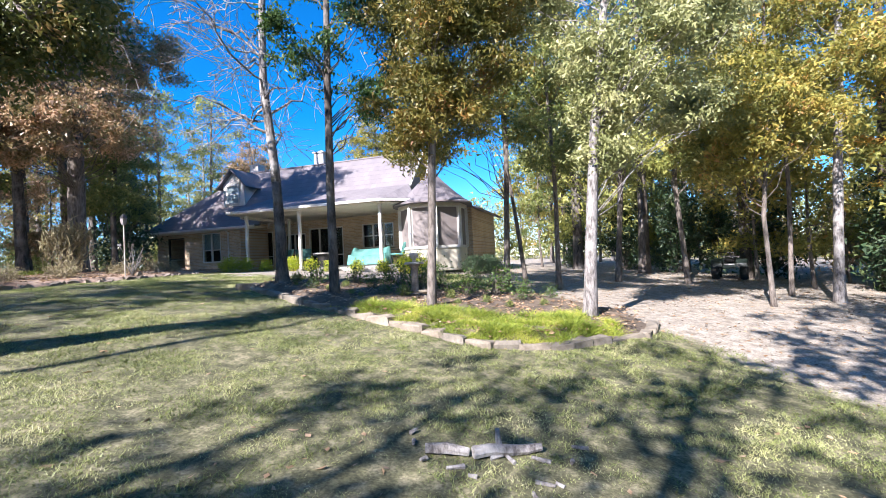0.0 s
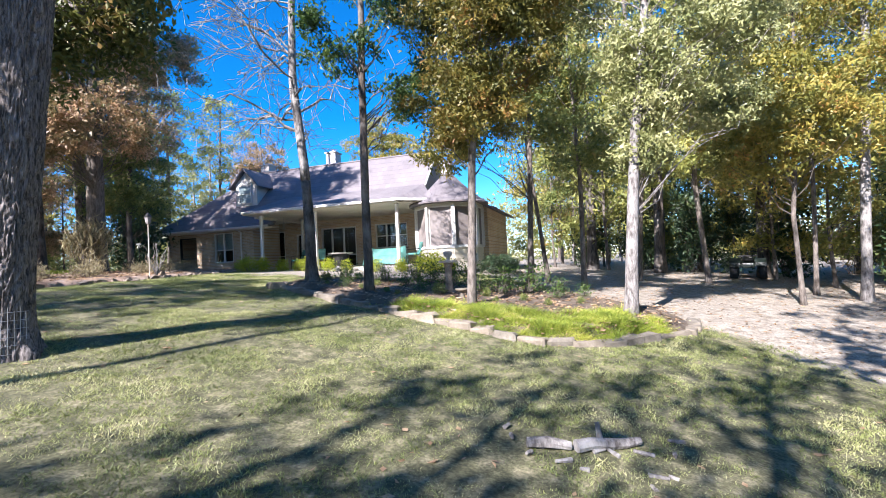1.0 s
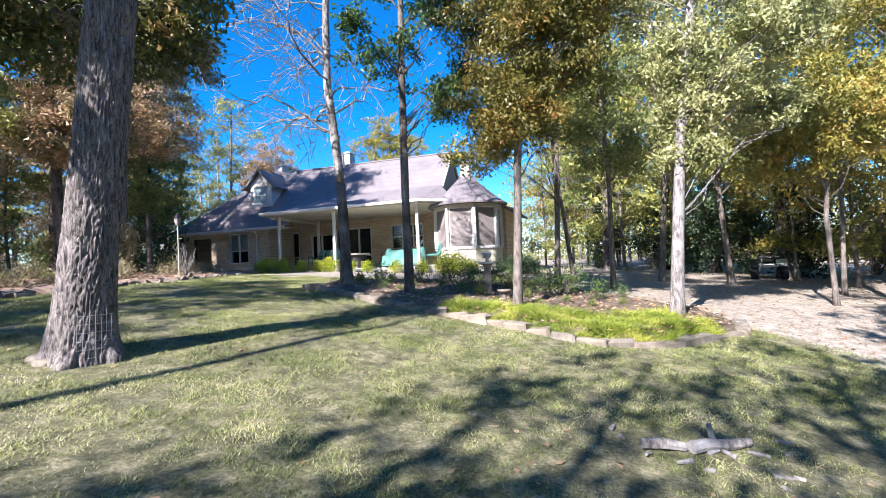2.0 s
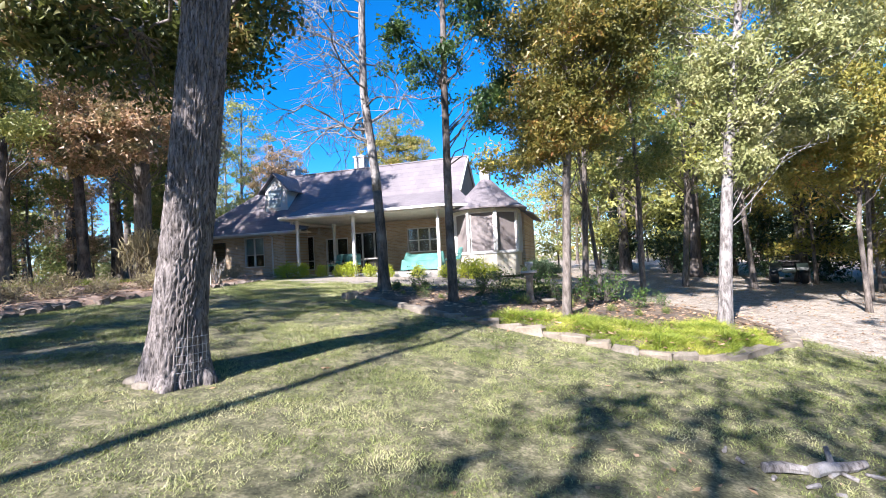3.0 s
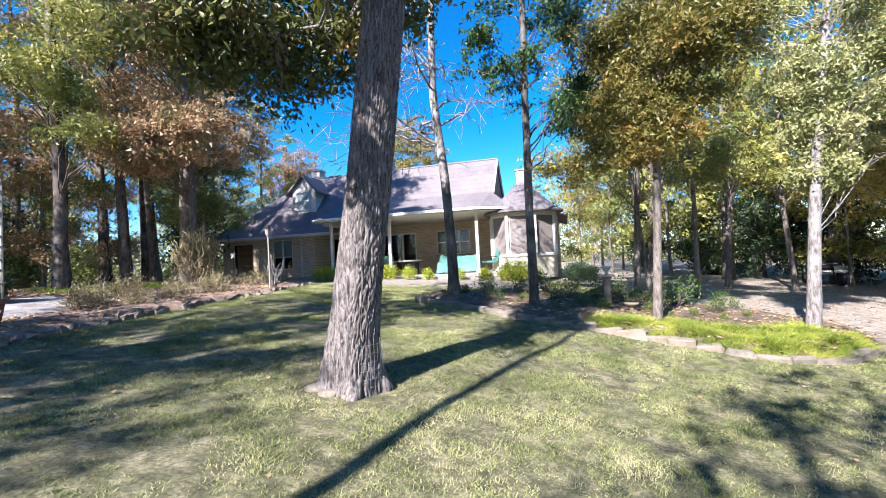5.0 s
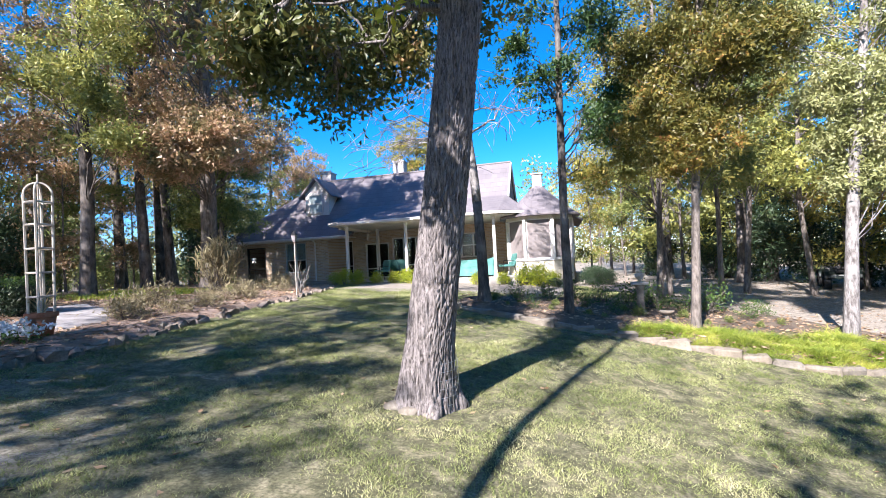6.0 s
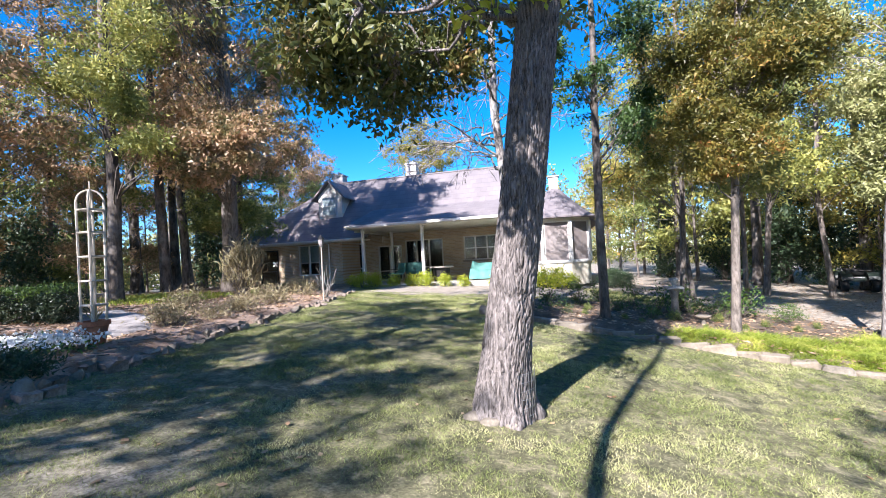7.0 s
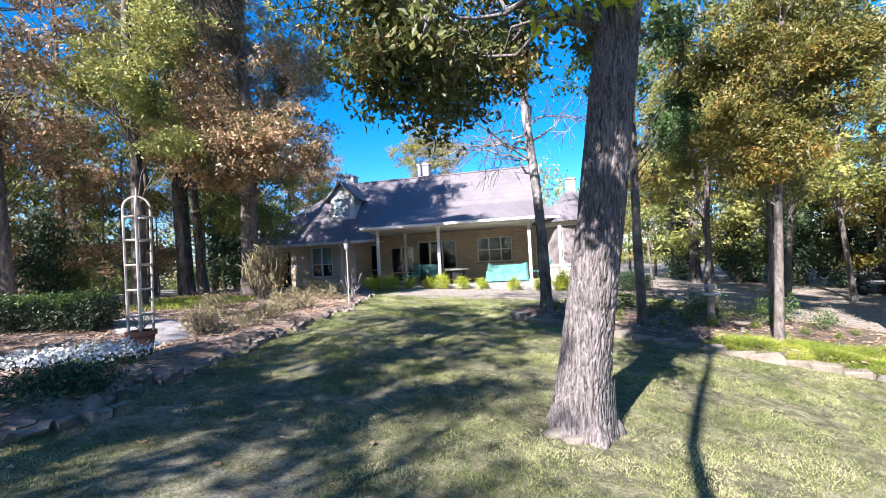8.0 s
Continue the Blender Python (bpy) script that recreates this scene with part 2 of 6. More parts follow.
# The ground: thin lawn, dry patches, bare dirt and leaf litter, blended by where each lies.
EARTH, n, l, b = material("lawn and bare earth", (0.2, 0.2, 0.1), 1.0)
at = n.new("ShaderNodeAttribute")
at.attribute_name = "bare"
big, mid, fin = noise_tex(n, l, 0.45, 5), noise_tex(n, l, 5.5, 6, rough=0.68), noise_tex(n, l, 38.0, 4)
gr = ramp(n, [(0.32, (0.052, 0.054, 0.025)), (0.5, (0.142, 0.138, 0.07)), (0.68, (0.32, 0.285, 0.175))])
l.new(mid.outputs[0], gr.inputs[0])
dr = ramp(n, [(0.3, (0.2, 0.165, 0.125)), (0.5, (0.37, 0.325, 0.265)), (0.7, (0.52, 0.47, 0.405))])
l.new(mid.outputs[0], dr.inputs[0])
ad = n.new("ShaderNodeMath")
ad.operation = "MULTIPLY_ADD"
l.new(big.outputs[0], ad.inputs[0])
ad.inputs[1].default_value = 1.5
ad2 = n.new("ShaderNodeMath")
ad2.operation = "SUBTRACT"
l.new(at.outputs["Fac"], ad2.inputs[0])
ad2.inputs[1].default_value = 0.75
l.new(ad2.outputs[0], ad.inputs[2])
sm = ramp(n, [(0.3, (0, 0, 0)), (0.62, (1, 1, 1))])
l.new(ad.outputs[0], sm.inputs[0])
gf = ramp(n, [(0.36, (0.45, 0.45, 0.43)), (0.62, (1.0, 1.0, 1.0))])
l.new(fin.outputs[0], gf.inputs[0])
c = mixed(n, l, sm.outputs[0], gr.outputs[0], dr.outputs[0])
l.new(mixed(n, l, 1.0, c, gf.outputs[0], "MULTIPLY"), b.inputs["Base Color"])
bump(n, l, b, fin.outputs[0], 0.35, 0.01)


# ---------------------------------------------------------------- mesh helpers
ORIGIN = {}


def thing(name, place, label, category, group="", kind=""):
    """An Empty at a thing's base, to which its parts belong."""
    e = new(name)
    e.empty_display_size = 0.1
    e.location = place
    ORIGIN[e.name] = Vector(place)
    return tagged(e, label, category, group, kind)


def mesh_of(name, verts, faces, mat, smooth=False):
    """A mesh from an array of points and one of equal-sided faces, or a list of mixed ones."""
    me = bpy.data.meshes.new(name)
    if isinstance(faces, np.ndarray):
        k = faces.shape[1]
        me.vertices.add(len(verts))
        me.vertices.foreach_set("co", np.asarray(verts, dtype=np.float32).ravel())
        me.loops.add(faces.size)
        me.loops.foreach_set("vertex_index", faces.astype(np.int32).ravel())
        me.polygons.add(len(faces))
        me.polygons.foreach_set("loop_start", np.arange(0, faces.size, k, dtype=np.int32))
        me.update(calc_edges=True)
    else:
        me.from_pydata([tuple(v) for v in verts], [], faces)
    me.materials.append(mat)
    if smooth:
        me.polygons.foreach_set("use_smooth", [True] * len(me.polygons))
    me.update()
    return me


def part(name, shape, mat, parent=None, label="", smooth=False, bevel=0.0):
    """Links a shape (points in the world, and faces) as ONE mesh under a thing or a part."""
    verts, faces = shape
    o = ORIGIN[parent.name] if parent else Vector((0, 0, 0))
    verts = np.asarray(verts, dtype=float) - np.array(o)
    me = mesh_of(name, verts, faces, mat, smooth)
    if bevel:
        bm = bmesh.new()
        bm.from_mesh(me)
        bmesh.ops.remove_doubles(bm, verts=bm.verts, dist=1e-4)
        bmesh.ops.bevel(bm, geom=[e for e in bm.edges if e.is_manifold and e.calc_face_angle(0) > 0.5], offset=bevel, segments=2, affect="EDGES", profile=0.5)
        bm.to_mesh(me)
        bm.free()
    ob = new(name, me)
    ob.parent = parent
    ORIGIN[ob.name] = o
    return tagged(ob, label)


def join(*shapes):
    vs, fs, k = [], [], 0
    for v, f in shapes:
        vs.extend(v)
        fs.extend([tuple(i + k for i in q) for q in f])
        k += len(v)
    return vs, fs


def box(x0, x1, y0, y1, z0, z1):
    v = [(x, y, z) for z in (z0, z1) for x, y in ((x0, y0), (x1, y0), (x1, y1), (x0, y1))]
    return v, [(3, 2, 1, 0), (4, 5, 6, 7), (0, 1, 5, 4), (1, 2, 6, 5), (2, 3, 7, 6), (3, 0, 4, 7)]


def turned(shape, angle, centre):
    c, s = math.cos(angle), math.sin(angle)
    return [(centre[0] + c * (x - centre[0]) - s * (y - centre[1]), centre[1] + s * (x - centre[0]) + c * (y - centre[1]), z) for x, y, z in shape[0]], shape[1]


def plate(points, thick):
    """A flat polygon with thickness, hanging below the given points."""
    p = [Vector(q) for q in points]
    nrm = (p[1] - p[0]).cross(p[2] - p[0]).normalized()
    if nrm.z < 0:
        p.reverse()
        nrm = -nrm
    k = len(p)
    v = [tuple(q) for q in p] + [tuple(q - nrm * thick) for q in p]
    f = [tuple(range(k)), tuple(range(2 * k - 1, k - 1, -1))] + [(i, k + i, k + (i + 1) % k, (i + 1) % k) for i in range(k)]
    return v, f


def tube(points, radii, sides=8, cap=True, knots=0.0, rng=None):
    """A tapered round bar along points."""
    p = [Vector(q) for q in points]
    v, f = [], []
    side = Vector((1, 0, 0))
    for i, q in enumerate(p):
        ahead = (p[min(i + 1, len(p) - 1)] - p[max(i - 1, 0)]).normalized()
        a = side - ahead * side.dot(ahead)
        if a.length < 0.2:
            a = Vector((0, 1, 0)) - ahead * ahead.y
        a.normalize()
        side, b2 = a, ahead.cross(a)
        for k in range(sides):
            w = 2 * math.pi * k / sides
            r = radii[i] * (1 + (rng.uniform(-knots, knots) if rng else 0))
            v.append(tuple(q + (a * math.cos(w) + b2 * math.sin(w)) * r))
    for i in range(len(p) - 1):
        for k in range(sides):
            a, b2 = i * sides + k, i * sides + (k + 1) % sides
            f.append((a, b2, b2 + sides, a + sides))
    if cap:
        f.append(tuple(range(sides - 1, -1, -1)))
        f.append(tuple(range((len(p) - 1) * sides, len(p) * sides)))
    return v, f


def lathe(cx, cy, profile, sides=20, closed=True):
    """A round body from (radius, height) pairs, from below upwards."""
    v = [(cx + r * math.cos(2 * math.pi * k / sides), cy + r * math.sin(2 * math.pi * k / sides), z) for r, z in profile for k in range(sides)]
    f = [(i * sides + k, i * sides + (k + 1) % sides, (i + 1) * sides + (k + 1) % sides, (i + 1) * sides + k) for i in range(len(profile) - 1) for k in range(sides)]
    if closed:
        f += [tuple(range(sides - 1, -1, -1)), tuple(range((len(profile) - 1) * sides, len(profile) * sides))]
    return v, f


def wall(x0, x1, y0, y1, z0, z1, holes):
    """One wall along x with openings (a0, a1, z0, z1) that go through it."""
    ca = sorted({x0, x1, *(h[0] for h in holes), *(h[1] for h in holes)})
    cz = sorted({z0, z1, *(h[2] for h in holes), *(h[3] for h in holes)})

    def solid(i, j):
        if not (0 <= i < len(ca) - 1 and 0 <= j < len(cz) - 1):
            return False
        return not any(h[0] - 1e-6 <= ca[i] and ca[i + 1] <= h[1] + 1e-6 and h[2] - 1e-6 <= cz[j] and cz[j + 1] <= h[3] + 1e-6 for h in holes)

    v = [(a, y, z) for y in (y0, y1) for z in cz for a in ca]
    at_ = lambda k, i, j: k * len(ca) * len(cz) + j * len(ca) + i  # noqa: E731
    f = []
    for i in range(len(ca) - 1):
        for j in range(len(cz) - 1):
            if solid(i, j):
                f += [(at_(0, i, j), at_(0, i + 1, j), at_(0, i + 1, j + 1), at_(0, i, j + 1)), (at_(1, i, j + 1), at_(1, i + 1, j + 1), at_(1, i + 1, j), at_(1, i, j))]
                for di, dj, p, q in ((-1, 0, (i, j), (i, j + 1)), (1, 0, (i + 1, j + 1), (i + 1, j)), (0, -1, (i + 1, j), (i, j)), (0, 1, (i, j + 1), (i + 1, j + 1))):
                    if not solid(i + di, j + dj):
                        f.append((at_(0, *p), at_(0, *q), at_(1, *q), at_(1, *p)))
    return v, f


def gz(x, y):
    """The height of the ground: a hillside that falls to the right of the house's front."""
    tx, ty = 18 * np.tanh((np.asarray(x) + 4) / 18), 20 * np.tanh((np.asarray(y) - 8) / 20)
    near = np.clip((3.5 - np.asarray(y)) / 5.0, 0, 1)
    return 1.064 - 0.1073 * tx + 0.0394 * ty + 0.00438 * tx * ty - 0.00201 * tx * tx - 0.00131 * ty * ty + 0.28 * near * near * (3 - 2 * near)


def g(x, y, up=0.0):
    return (x, y, float(gz(x, y)) + up)


def inside(poly, x, y):
    """Which of the points lie in a polygon."""
    ok = np.zeros(np.shape(x), bool)
    for (x0, y0), (x1, y1) in zip(poly, poly[1:] + poly[:1]):
        cross = (y0 > y) != (y1 > y)
        ok ^= cross & (x < (x1 - x0) * (y - y0) / (y1 - y0 + 1e-12) + x0)
    return ok


def edge_gap(line, x, y):
    """How far points lie from a polyline."""
    best = np.full(np.shape(x), 1e9)
    for (x0, y0), (x1, y1) in zip(line, line[1:]):
        dx, dy = x1 - x0, y1 - y0
        u = np.clip(((x - x0) * dx + (y - y0) * dy) / (dx * dx + dy * dy), 0, 1)
        best = np.minimum(best, np.hypot(x - x0 - u * dx, y - y0 - u * dy))
    return best


def soft_step(a, b2, v):
    u = np.clip((v - a) / (b2 - a), 0, 1)
    return u * u * (3 - 2 * u)


# ---------------------------------------------------------------- ground
BED_FRONT = [(-7.35, 9.3), (-7.2, 9.0), (-5.4, 8.1), (-4.0, 7.45), (-2.6, 7.0), (-1.5, 6.6), (-0.78, 6.42), (0.1, 6.82), (0.68, 7.44), (1.45, 8.2), (1.65, 9.0)]
BED_BACK = [(1.3, 10.0), (-0.8, 11.0), (-3.8, 11.6), (-6.3, 11.2), (-7.5, 10.2)]
LEFT_EDGE = [(-10.55, -1.5), (-10.65, 0.2), (-10.72, 1.2), (-10.7, 1.62), (-11.1, 2.4), (-11.15, 3.05), (-11.25, 4.1), (-11.5, 5.2), (-11.6, 7.0), (-11.75, 9.0), (-12.3, 11.2), (-12.9, 13.4)]
LEFT_BACK = [(-14.5, 15.6), (-17.5, 17.2), (-21.5, 17.0), (-20.5, 11.0), (-18.0, 5.0), (-16.5, 0.0), (-14.0, -2.5)]


def bare_share(x, y):
    """0: lawn; 1: bare dirt and leaf litter."""
    drive = soft_step(-0.9, 1.2, (x - 1.9) + 0.75 * (y - 8.3)) * soft_step(3.0, 5.0, y)
    woods = np.maximum(soft_step(17.0, 20.0, y), np.maximum(soft_step(-13.5, -16.0, x), soft_step(8.0, 11.0, x)))
    near_path = np.maximum(0.5 * soft_step(4.0, 1.5, y) * soft_step(-4, 1, x), 0.28 * soft_step(5.0, 2.5, y) * soft_step(-6.5, -9.0, x))
    terrace = 0.78 * soft_step(11.3, 13.3, y) * soft_step(-13.2, -11.8, x) * soft_step(-3.6, -5.0, x)
    return np.clip(np.maximum(np.maximum(drive, woods), np.maximum(near_path, terrace)), 0, 1)


u = np.linspace(-1, 1, 261)
gx = -4 + 26 * u + 420 * np.sign(u) * np.clip(np.abs(u) - 0.72, 0, 1) ** 2 / 0.0784
gy = 8 + 26 * u + 420 * np.sign(u) * np.clip(np.abs(u) - 0.72, 0, 1) ** 2 / 0.0784
X, Y = np.meshgrid(gx, gy)
Z = gz(X, Y)
rel = np.array([noise.noise((x * 0.9, y * 0.9, 0.0)) * 0.025 + noise.noise((x * 0.22, y * 0.22, 3.0)) * 0.05 for x, y in zip(X.ravel(), Y.ravel())]).reshape(X.shape)
Z = Z + rel
house_pad = soft_step(-21.9, -21.0, X) * soft_step(-3.4, -4.3, X) * soft_step(17.6, 18.8, Y) * soft_step(26, 25, Y)
Z = Z * (1 - house_pad) + 1.5 * house_pad
idx = np.arange(X.size).reshape(X.shape)
quads = np.stack([idx[:-1, :-1], idx[:-1, 1:], idx[1:, 1:], idx[1:, :-1]], -1).reshape(-1, 4)
ground_mesh = mesh_of("ground", np.stack([X, Y, Z], -1).reshape(-1, 3), quads, EARTH, True)
ground_mesh.attributes.new("bare", "FLOAT", "POINT").data.foreach_set("value", bare_share(X, Y).astype(np.float32).ravel())
tagged(new("ground", ground_mesh), "sloping lawn with dry patches, bare dirt and leaf litter", "ground", kind="structure")


def bed(name, front, back, rise, mat, label):
    """A raised bed of soil behind its edging."""
    poly = front + back
    xs, ys = [p[0] for p in poly], [p[1] for p in poly]
    bx, by = np.meshgrid(np.arange(min(xs) - 0.2, max(xs) + 0.3, 0.14), np.arange(min(ys) - 0.2, max(ys) + 0.3, 0.14))
    gap = edge_gap(poly + poly[:1], bx, by)
    ok = inside(poly, bx, by)
    jig = np.array([noise.noise((x * 1.7, y * 1.7, 7.0)) + 0.6 * noise.noise((x * 4.5, y * 4.5, 2.0)) for x, y in zip(bx.ravel(), by.ravel())]).reshape(bx.shape)
    lift = np.where(ok, rise * soft_step(0, 0.35, gap) + 0.03 + 0.035 * jig, -0.12 - 0.4 * gap)
    bz = gz(bx, by) + lift
    ids = np.arange(bx.size).reshape(bx.shape)
    q = np.stack([ids[:-1, :-1], ids[:-1, 1:], ids[1:, 1:], ids[1:, :-1]], -1).reshape(-1, 4)
    keep = (gap.ravel()[q].min(1) < 0.3) | ok.ravel()[q].any(1)
    ob = new(name, mesh_of(name, np.stack([bx, by, bz], -1).reshape(-1, 3), q[keep], mat, True))
    tagged(ob, label, "flower bed", kind="structure")


bed("flower_bed", BED_FRONT, BED_BACK, 0.14, SOIL, "raised planting bed of dark soil behind limestone edging")
bed("mulch_bed", LEFT_EDGE, LEFT_BACK, 0.07, MULCH, "leaf-covered mulch bed with rough rock edging")


# ---------------------------------------------------------------- house
FZ = 1.786
house = thing("house", (-13.0, 20.5, 1.5), "tan brick house with grey shingle roof, dormer and deep front porch", "house")
slider, french, tall, pane3, back_door = (-13.4, -11.33), (-14.95, -13.6), (-16.2, -15.68), (-10.23, -8.46), (-7.3, -6.6)
wing_win, wing_dark = (-18.52, -17.3), (-20.85, -19.7)
part("porch_wall", wall(-16.3, -6.3, 20.54, 20.8, 1.5, 4.5, [(*slider, FZ, 3.88), (*french, FZ, 3.66), (*tall, FZ + 0.2, 3.88), (*pane3, 2.65, 3.9), (*back_door, FZ, 3.8)]), BRICK, house)
part("wing_wall", wall(-21.6, -16.04, 18.5, 18.76, 1.5, 4.2, [(*wing_win, 2.3, 3.85), (*wing_dark, 1.9, 3.7)]), BRICK, house)
part("wing_side_wall", box(-16.3, -16.04, 18.76, 20.54, 1.5, 4.5), BRICK, house)
part("end_wall", box(-21.6, -21.34, 18.76, 24.6, 1.5, 4.2), BRICK, house)
part("rear_wall", box(-21.34, -4.4, 24.4, 24.6, 1.5, 4.2), BRICK, house)
part("right_wall", box(-4.4, -4.15, 19.45, 24.6, 1.5, 4.2), BRICK, house)
part("room_floor", box(-21.3, -4.4, 20.8, 24.4, 1.66, FZ), ROOM, house)
part("room_wall", join(box(-21.3, -4.4, 23.2, 23.3, FZ, 4.2), box(-21.3, -16.3, 20.6, 20.66, FZ, 4.2)), ROOM, house)
part("room_ceiling", join(box(-16.3, -4.4, 20.8, 24.4, 4.2, 4.26), box(-21.3, -16.3, 18.8, 24.4, 4.2, 4.26)), ROOM, house)
part("porch_slab", box(-16.0, -6.0, 16.35, 20.54, 1.45, FZ), CONCRETE, house, "pale concrete porch slab", bevel=0.015)
part("porch_ceiling", plate([(-14.6, 16.42, 4.36), (-6.9, 16.42, 4.36), (-6.2, 17.2, 4.36), (-6.2, 20.54, 4.36), (-16.04, 20.54, 4.36), (-16.04, 18.4, 4.36), (-14.6, 18.4, 4.36)], 0.05), CREAM, house, "cream painted porch ceiling")
part("porch_beam", box(-14.5, -14.34, 16.8, 20.54, 4.2, 4.31), CREAM, house, bevel=0.008)
for px_, py_ in ((-14.05, 16.71), (-11.23, 16.71), (-7.36, 16.71), (-6.95, 18.2), (-13.62, 19.2)):
    part("porch_post", join(box(px_ - 0.06, px_ + 0.06, py_ - 0.06, py_ + 0.06, FZ, 4.31), box(px_ - 0.085, px_ + 0.085, py_ - 0.085, py_ + 0.085, FZ, FZ + 0.14), box(px_ - 0.08, px_ + 0.08, py_ - 0.08, py_ + 0.08, 4.22, 4.3)), WHITE, house, bevel=0.006)

# Roofs: a steep main roof with a hip at its far end, and a flatter one over the porch.
RY, RZ = 21.25, 7.4
hip = (-17.7, RY, RZ)
part("roof", plate([(-22.1, 18.0, 4.05), (-14.45, 18.0, 4.05), (-14.45, 19.37, 5.46), (-7.0, 19.37, 5.46), (-7.0, RY, RZ), hip], 0.1), SHINGLE, house, "grey asphalt shingle roof in dappled shade")
part("rear_roof", plate([(-22.1, 24.9, 4.05), (-7.0, 24.9, 4.05), (-7.0, RY + 0.02, RZ), (hip[0], RY + 0.02, RZ)], 0.1), SHINGLE, house)
part("hip_roof", plate([(-22.12, 18.0, 4.05), (-22.12, 24.9, 4.05), (hip[0] - 0.02, RY + 0.01, RZ)], 0.1), SHINGLE, house)
part("porch_roof", plate([(-14.6, 16.15, 4.46), (-7.1, 16.15, 4.46), (-7.1, 19.42, 5.5), (-14.6, 19.42, 5.5)], 0.07), SHINGLE, house, "flatter grey shingle roof over the porch")
part("porch_roof_corner", plate([(-7.1, 16.15, 4.46), (-5.9, 17.2, 4.42), (-7.1, 19.42, 5.5)], 0.07), SHINGLE, house)
part("side_roof", plate([(-7.0, 19.0, 5.2), (-3.7, 19.0, 4.1), (-3.7, 24.9, 4.1), (-7.0, 24.9, 5.2)], 0.08), SHINGLE, house)
part("ridge_cap", join(tube([(-17.7, RY, RZ + 0.01), (-6.98, RY, RZ + 0.01)], [0.06, 0.06], 6)), SHINGLE, house)
part("fascia", join(box(-14.62, -7.08, 16.08, 16.14, 4.35, 4.46), turned(box(-7.1, -5.5, 16.08, 16.14, 4.35, 4.46), radians(41), (-7.1, 16.11)), box(-14.66, -14.6, 16.1, 18.4, 4.35, 4.46)), WHITE, house, "white painted fascia board", bevel=0.006)
part("gutter", box(-22.1, -14.7, 17.9, 17.99, 3.93, 4.04), WHITE, house, bevel=0.02)
part("soffit", join(box(-22.05, -14.5, 18.0, 18.5, 3.9, 3.94), box(-14.6, -7.1, 16.15, 16.42, 4.31, 4.36)), CREAM, house)
part("downspout", tube([(-16.75, 18.44, 1.75), (-16.75, 18.44, 3.8), (-16.75, 18.1, 3.95)], [0.04] * 3, 8), WHITE, house)
part("gable_wall", (([(-7.06, 19.2, 5.2), (-7.06, 23.3, 5.2), (-7.06, RY, RZ - 0.12), (-7.18, 19.2, 5.2), (-7.18, 23.3, 5.2), (-7.18, RY, RZ - 0.12)], [(0, 1, 2), (5, 4, 3), (0, 3, 4, 1), (1, 4, 5, 2), (2, 5, 3, 0)])), SIDING, house, "grey sided gable end")
part("rake_board", join(tube([(-6.98, 19.3, 5.4), (-6.98, RY, RZ - 0.03), (-6.98, 23.2, 5.4)], [0.05] * 3, 6)), WHITE, house)

# Dormer
DX, DY = -16.93, 19.15
dormer = part("dormer", join(([(DX - 0.68, DY, 5.2), (DX + 0.68, DY, 5.2), (DX + 0.68, DY, 6.4), (DX, DY, 7.05), (DX - 0.68, DY, 6.4), (DX - 0.68, 20.5, 5.2), (DX + 0.68, 20.5, 5.2), (DX + 0.68, 20.5, 6.4), (DX, 21.0, 7.05), (DX - 0.68, 20.5, 6.4)], [(0, 1, 2, 3, 4), (1, 6, 7, 2), (0, 4, 9, 5), (4, 3, 8, 9), (3, 2, 7, 8), (5, 9, 8, 7, 6)])), WHITE, house, "pale sided dormer with a steep gable")
part("dormer_roof", join(plate([(DX - 1.0, DY - 0.22, 6.2), (DX, DY - 0.22, 7.22), (DX, 21.2, 7.22), (DX - 1.0, 20.4, 6.2)], 0.07), plate([(DX + 1.0, DY - 0.22, 6.2), (DX, DY - 0.22, 7.22), (DX, 21.2, 7.22), (DX + 1.0, 20.4, 6.2)], 0.07)), SHINGLE, dormer)
# opaque pale teal pane: the window's reflection is put into its colour
part("dormer_window", join(box(DX - 0.42, DX + 0.3, DY - 0.035, DY - 0.005, 5.4, 6.3)), BLIND, dormer, "dormer window pane with a pale reflection painted on")
part("dormer_trim", join(box(DX - 0.48, DX - 0.42, DY - 0.05, DY - 0.004, 5.36, 6.34), box(DX + 0.3, DX + 0.36, DY - 0.05, DY - 0.004, 5.36, 6.34), box(DX - 0.42, DX + 0.3, DY - 0.05, DY - 0.004, 6.3, 6.36), box(DX - 0.42, DX + 0.3, DY - 0.05, DY - 0.004, 5.84, 5.88), box(DX - 0.42, DX + 0.3, DY - 0.06, DY - 0.004, 5.34, 5.4)), WHITE, dormer)

# Chimneys
for cx, cy, w, z0, z1 in ((-13.15, 21.7, 0.3, 6.6, 8.1), (-17.75, 22.0, 0.3, 6.2, 7.95)):
    ch = part("chimney", box(cx - w, cx + w, cy - w, cy + w, z0, z1), STUCCO, house, "pale stucco chimney", bevel=0.02)
    part("chimney_cap", join(box(cx - w - 0.05, cx + w + 0.05, cy - w - 0.05, cy + w + 0.05, z1, z1 + 0.07), box(cx - 0.1, cx + 0.1, cy - 0.1, cy + 0.1, z1 + 0.07, z1 + 0.2)), STUCCO, ch)

# Octagonal bay with a bell-shaped roof
BX, BY, APO = -5.58, 18.25, 1.33
RAD = APO / math.cos(math.pi / 8)


def corner(k, r):
    a = math.radians(-112.5 + 45 * k)
    return BX + r * math.cos(a), BY + r * math.sin(a)


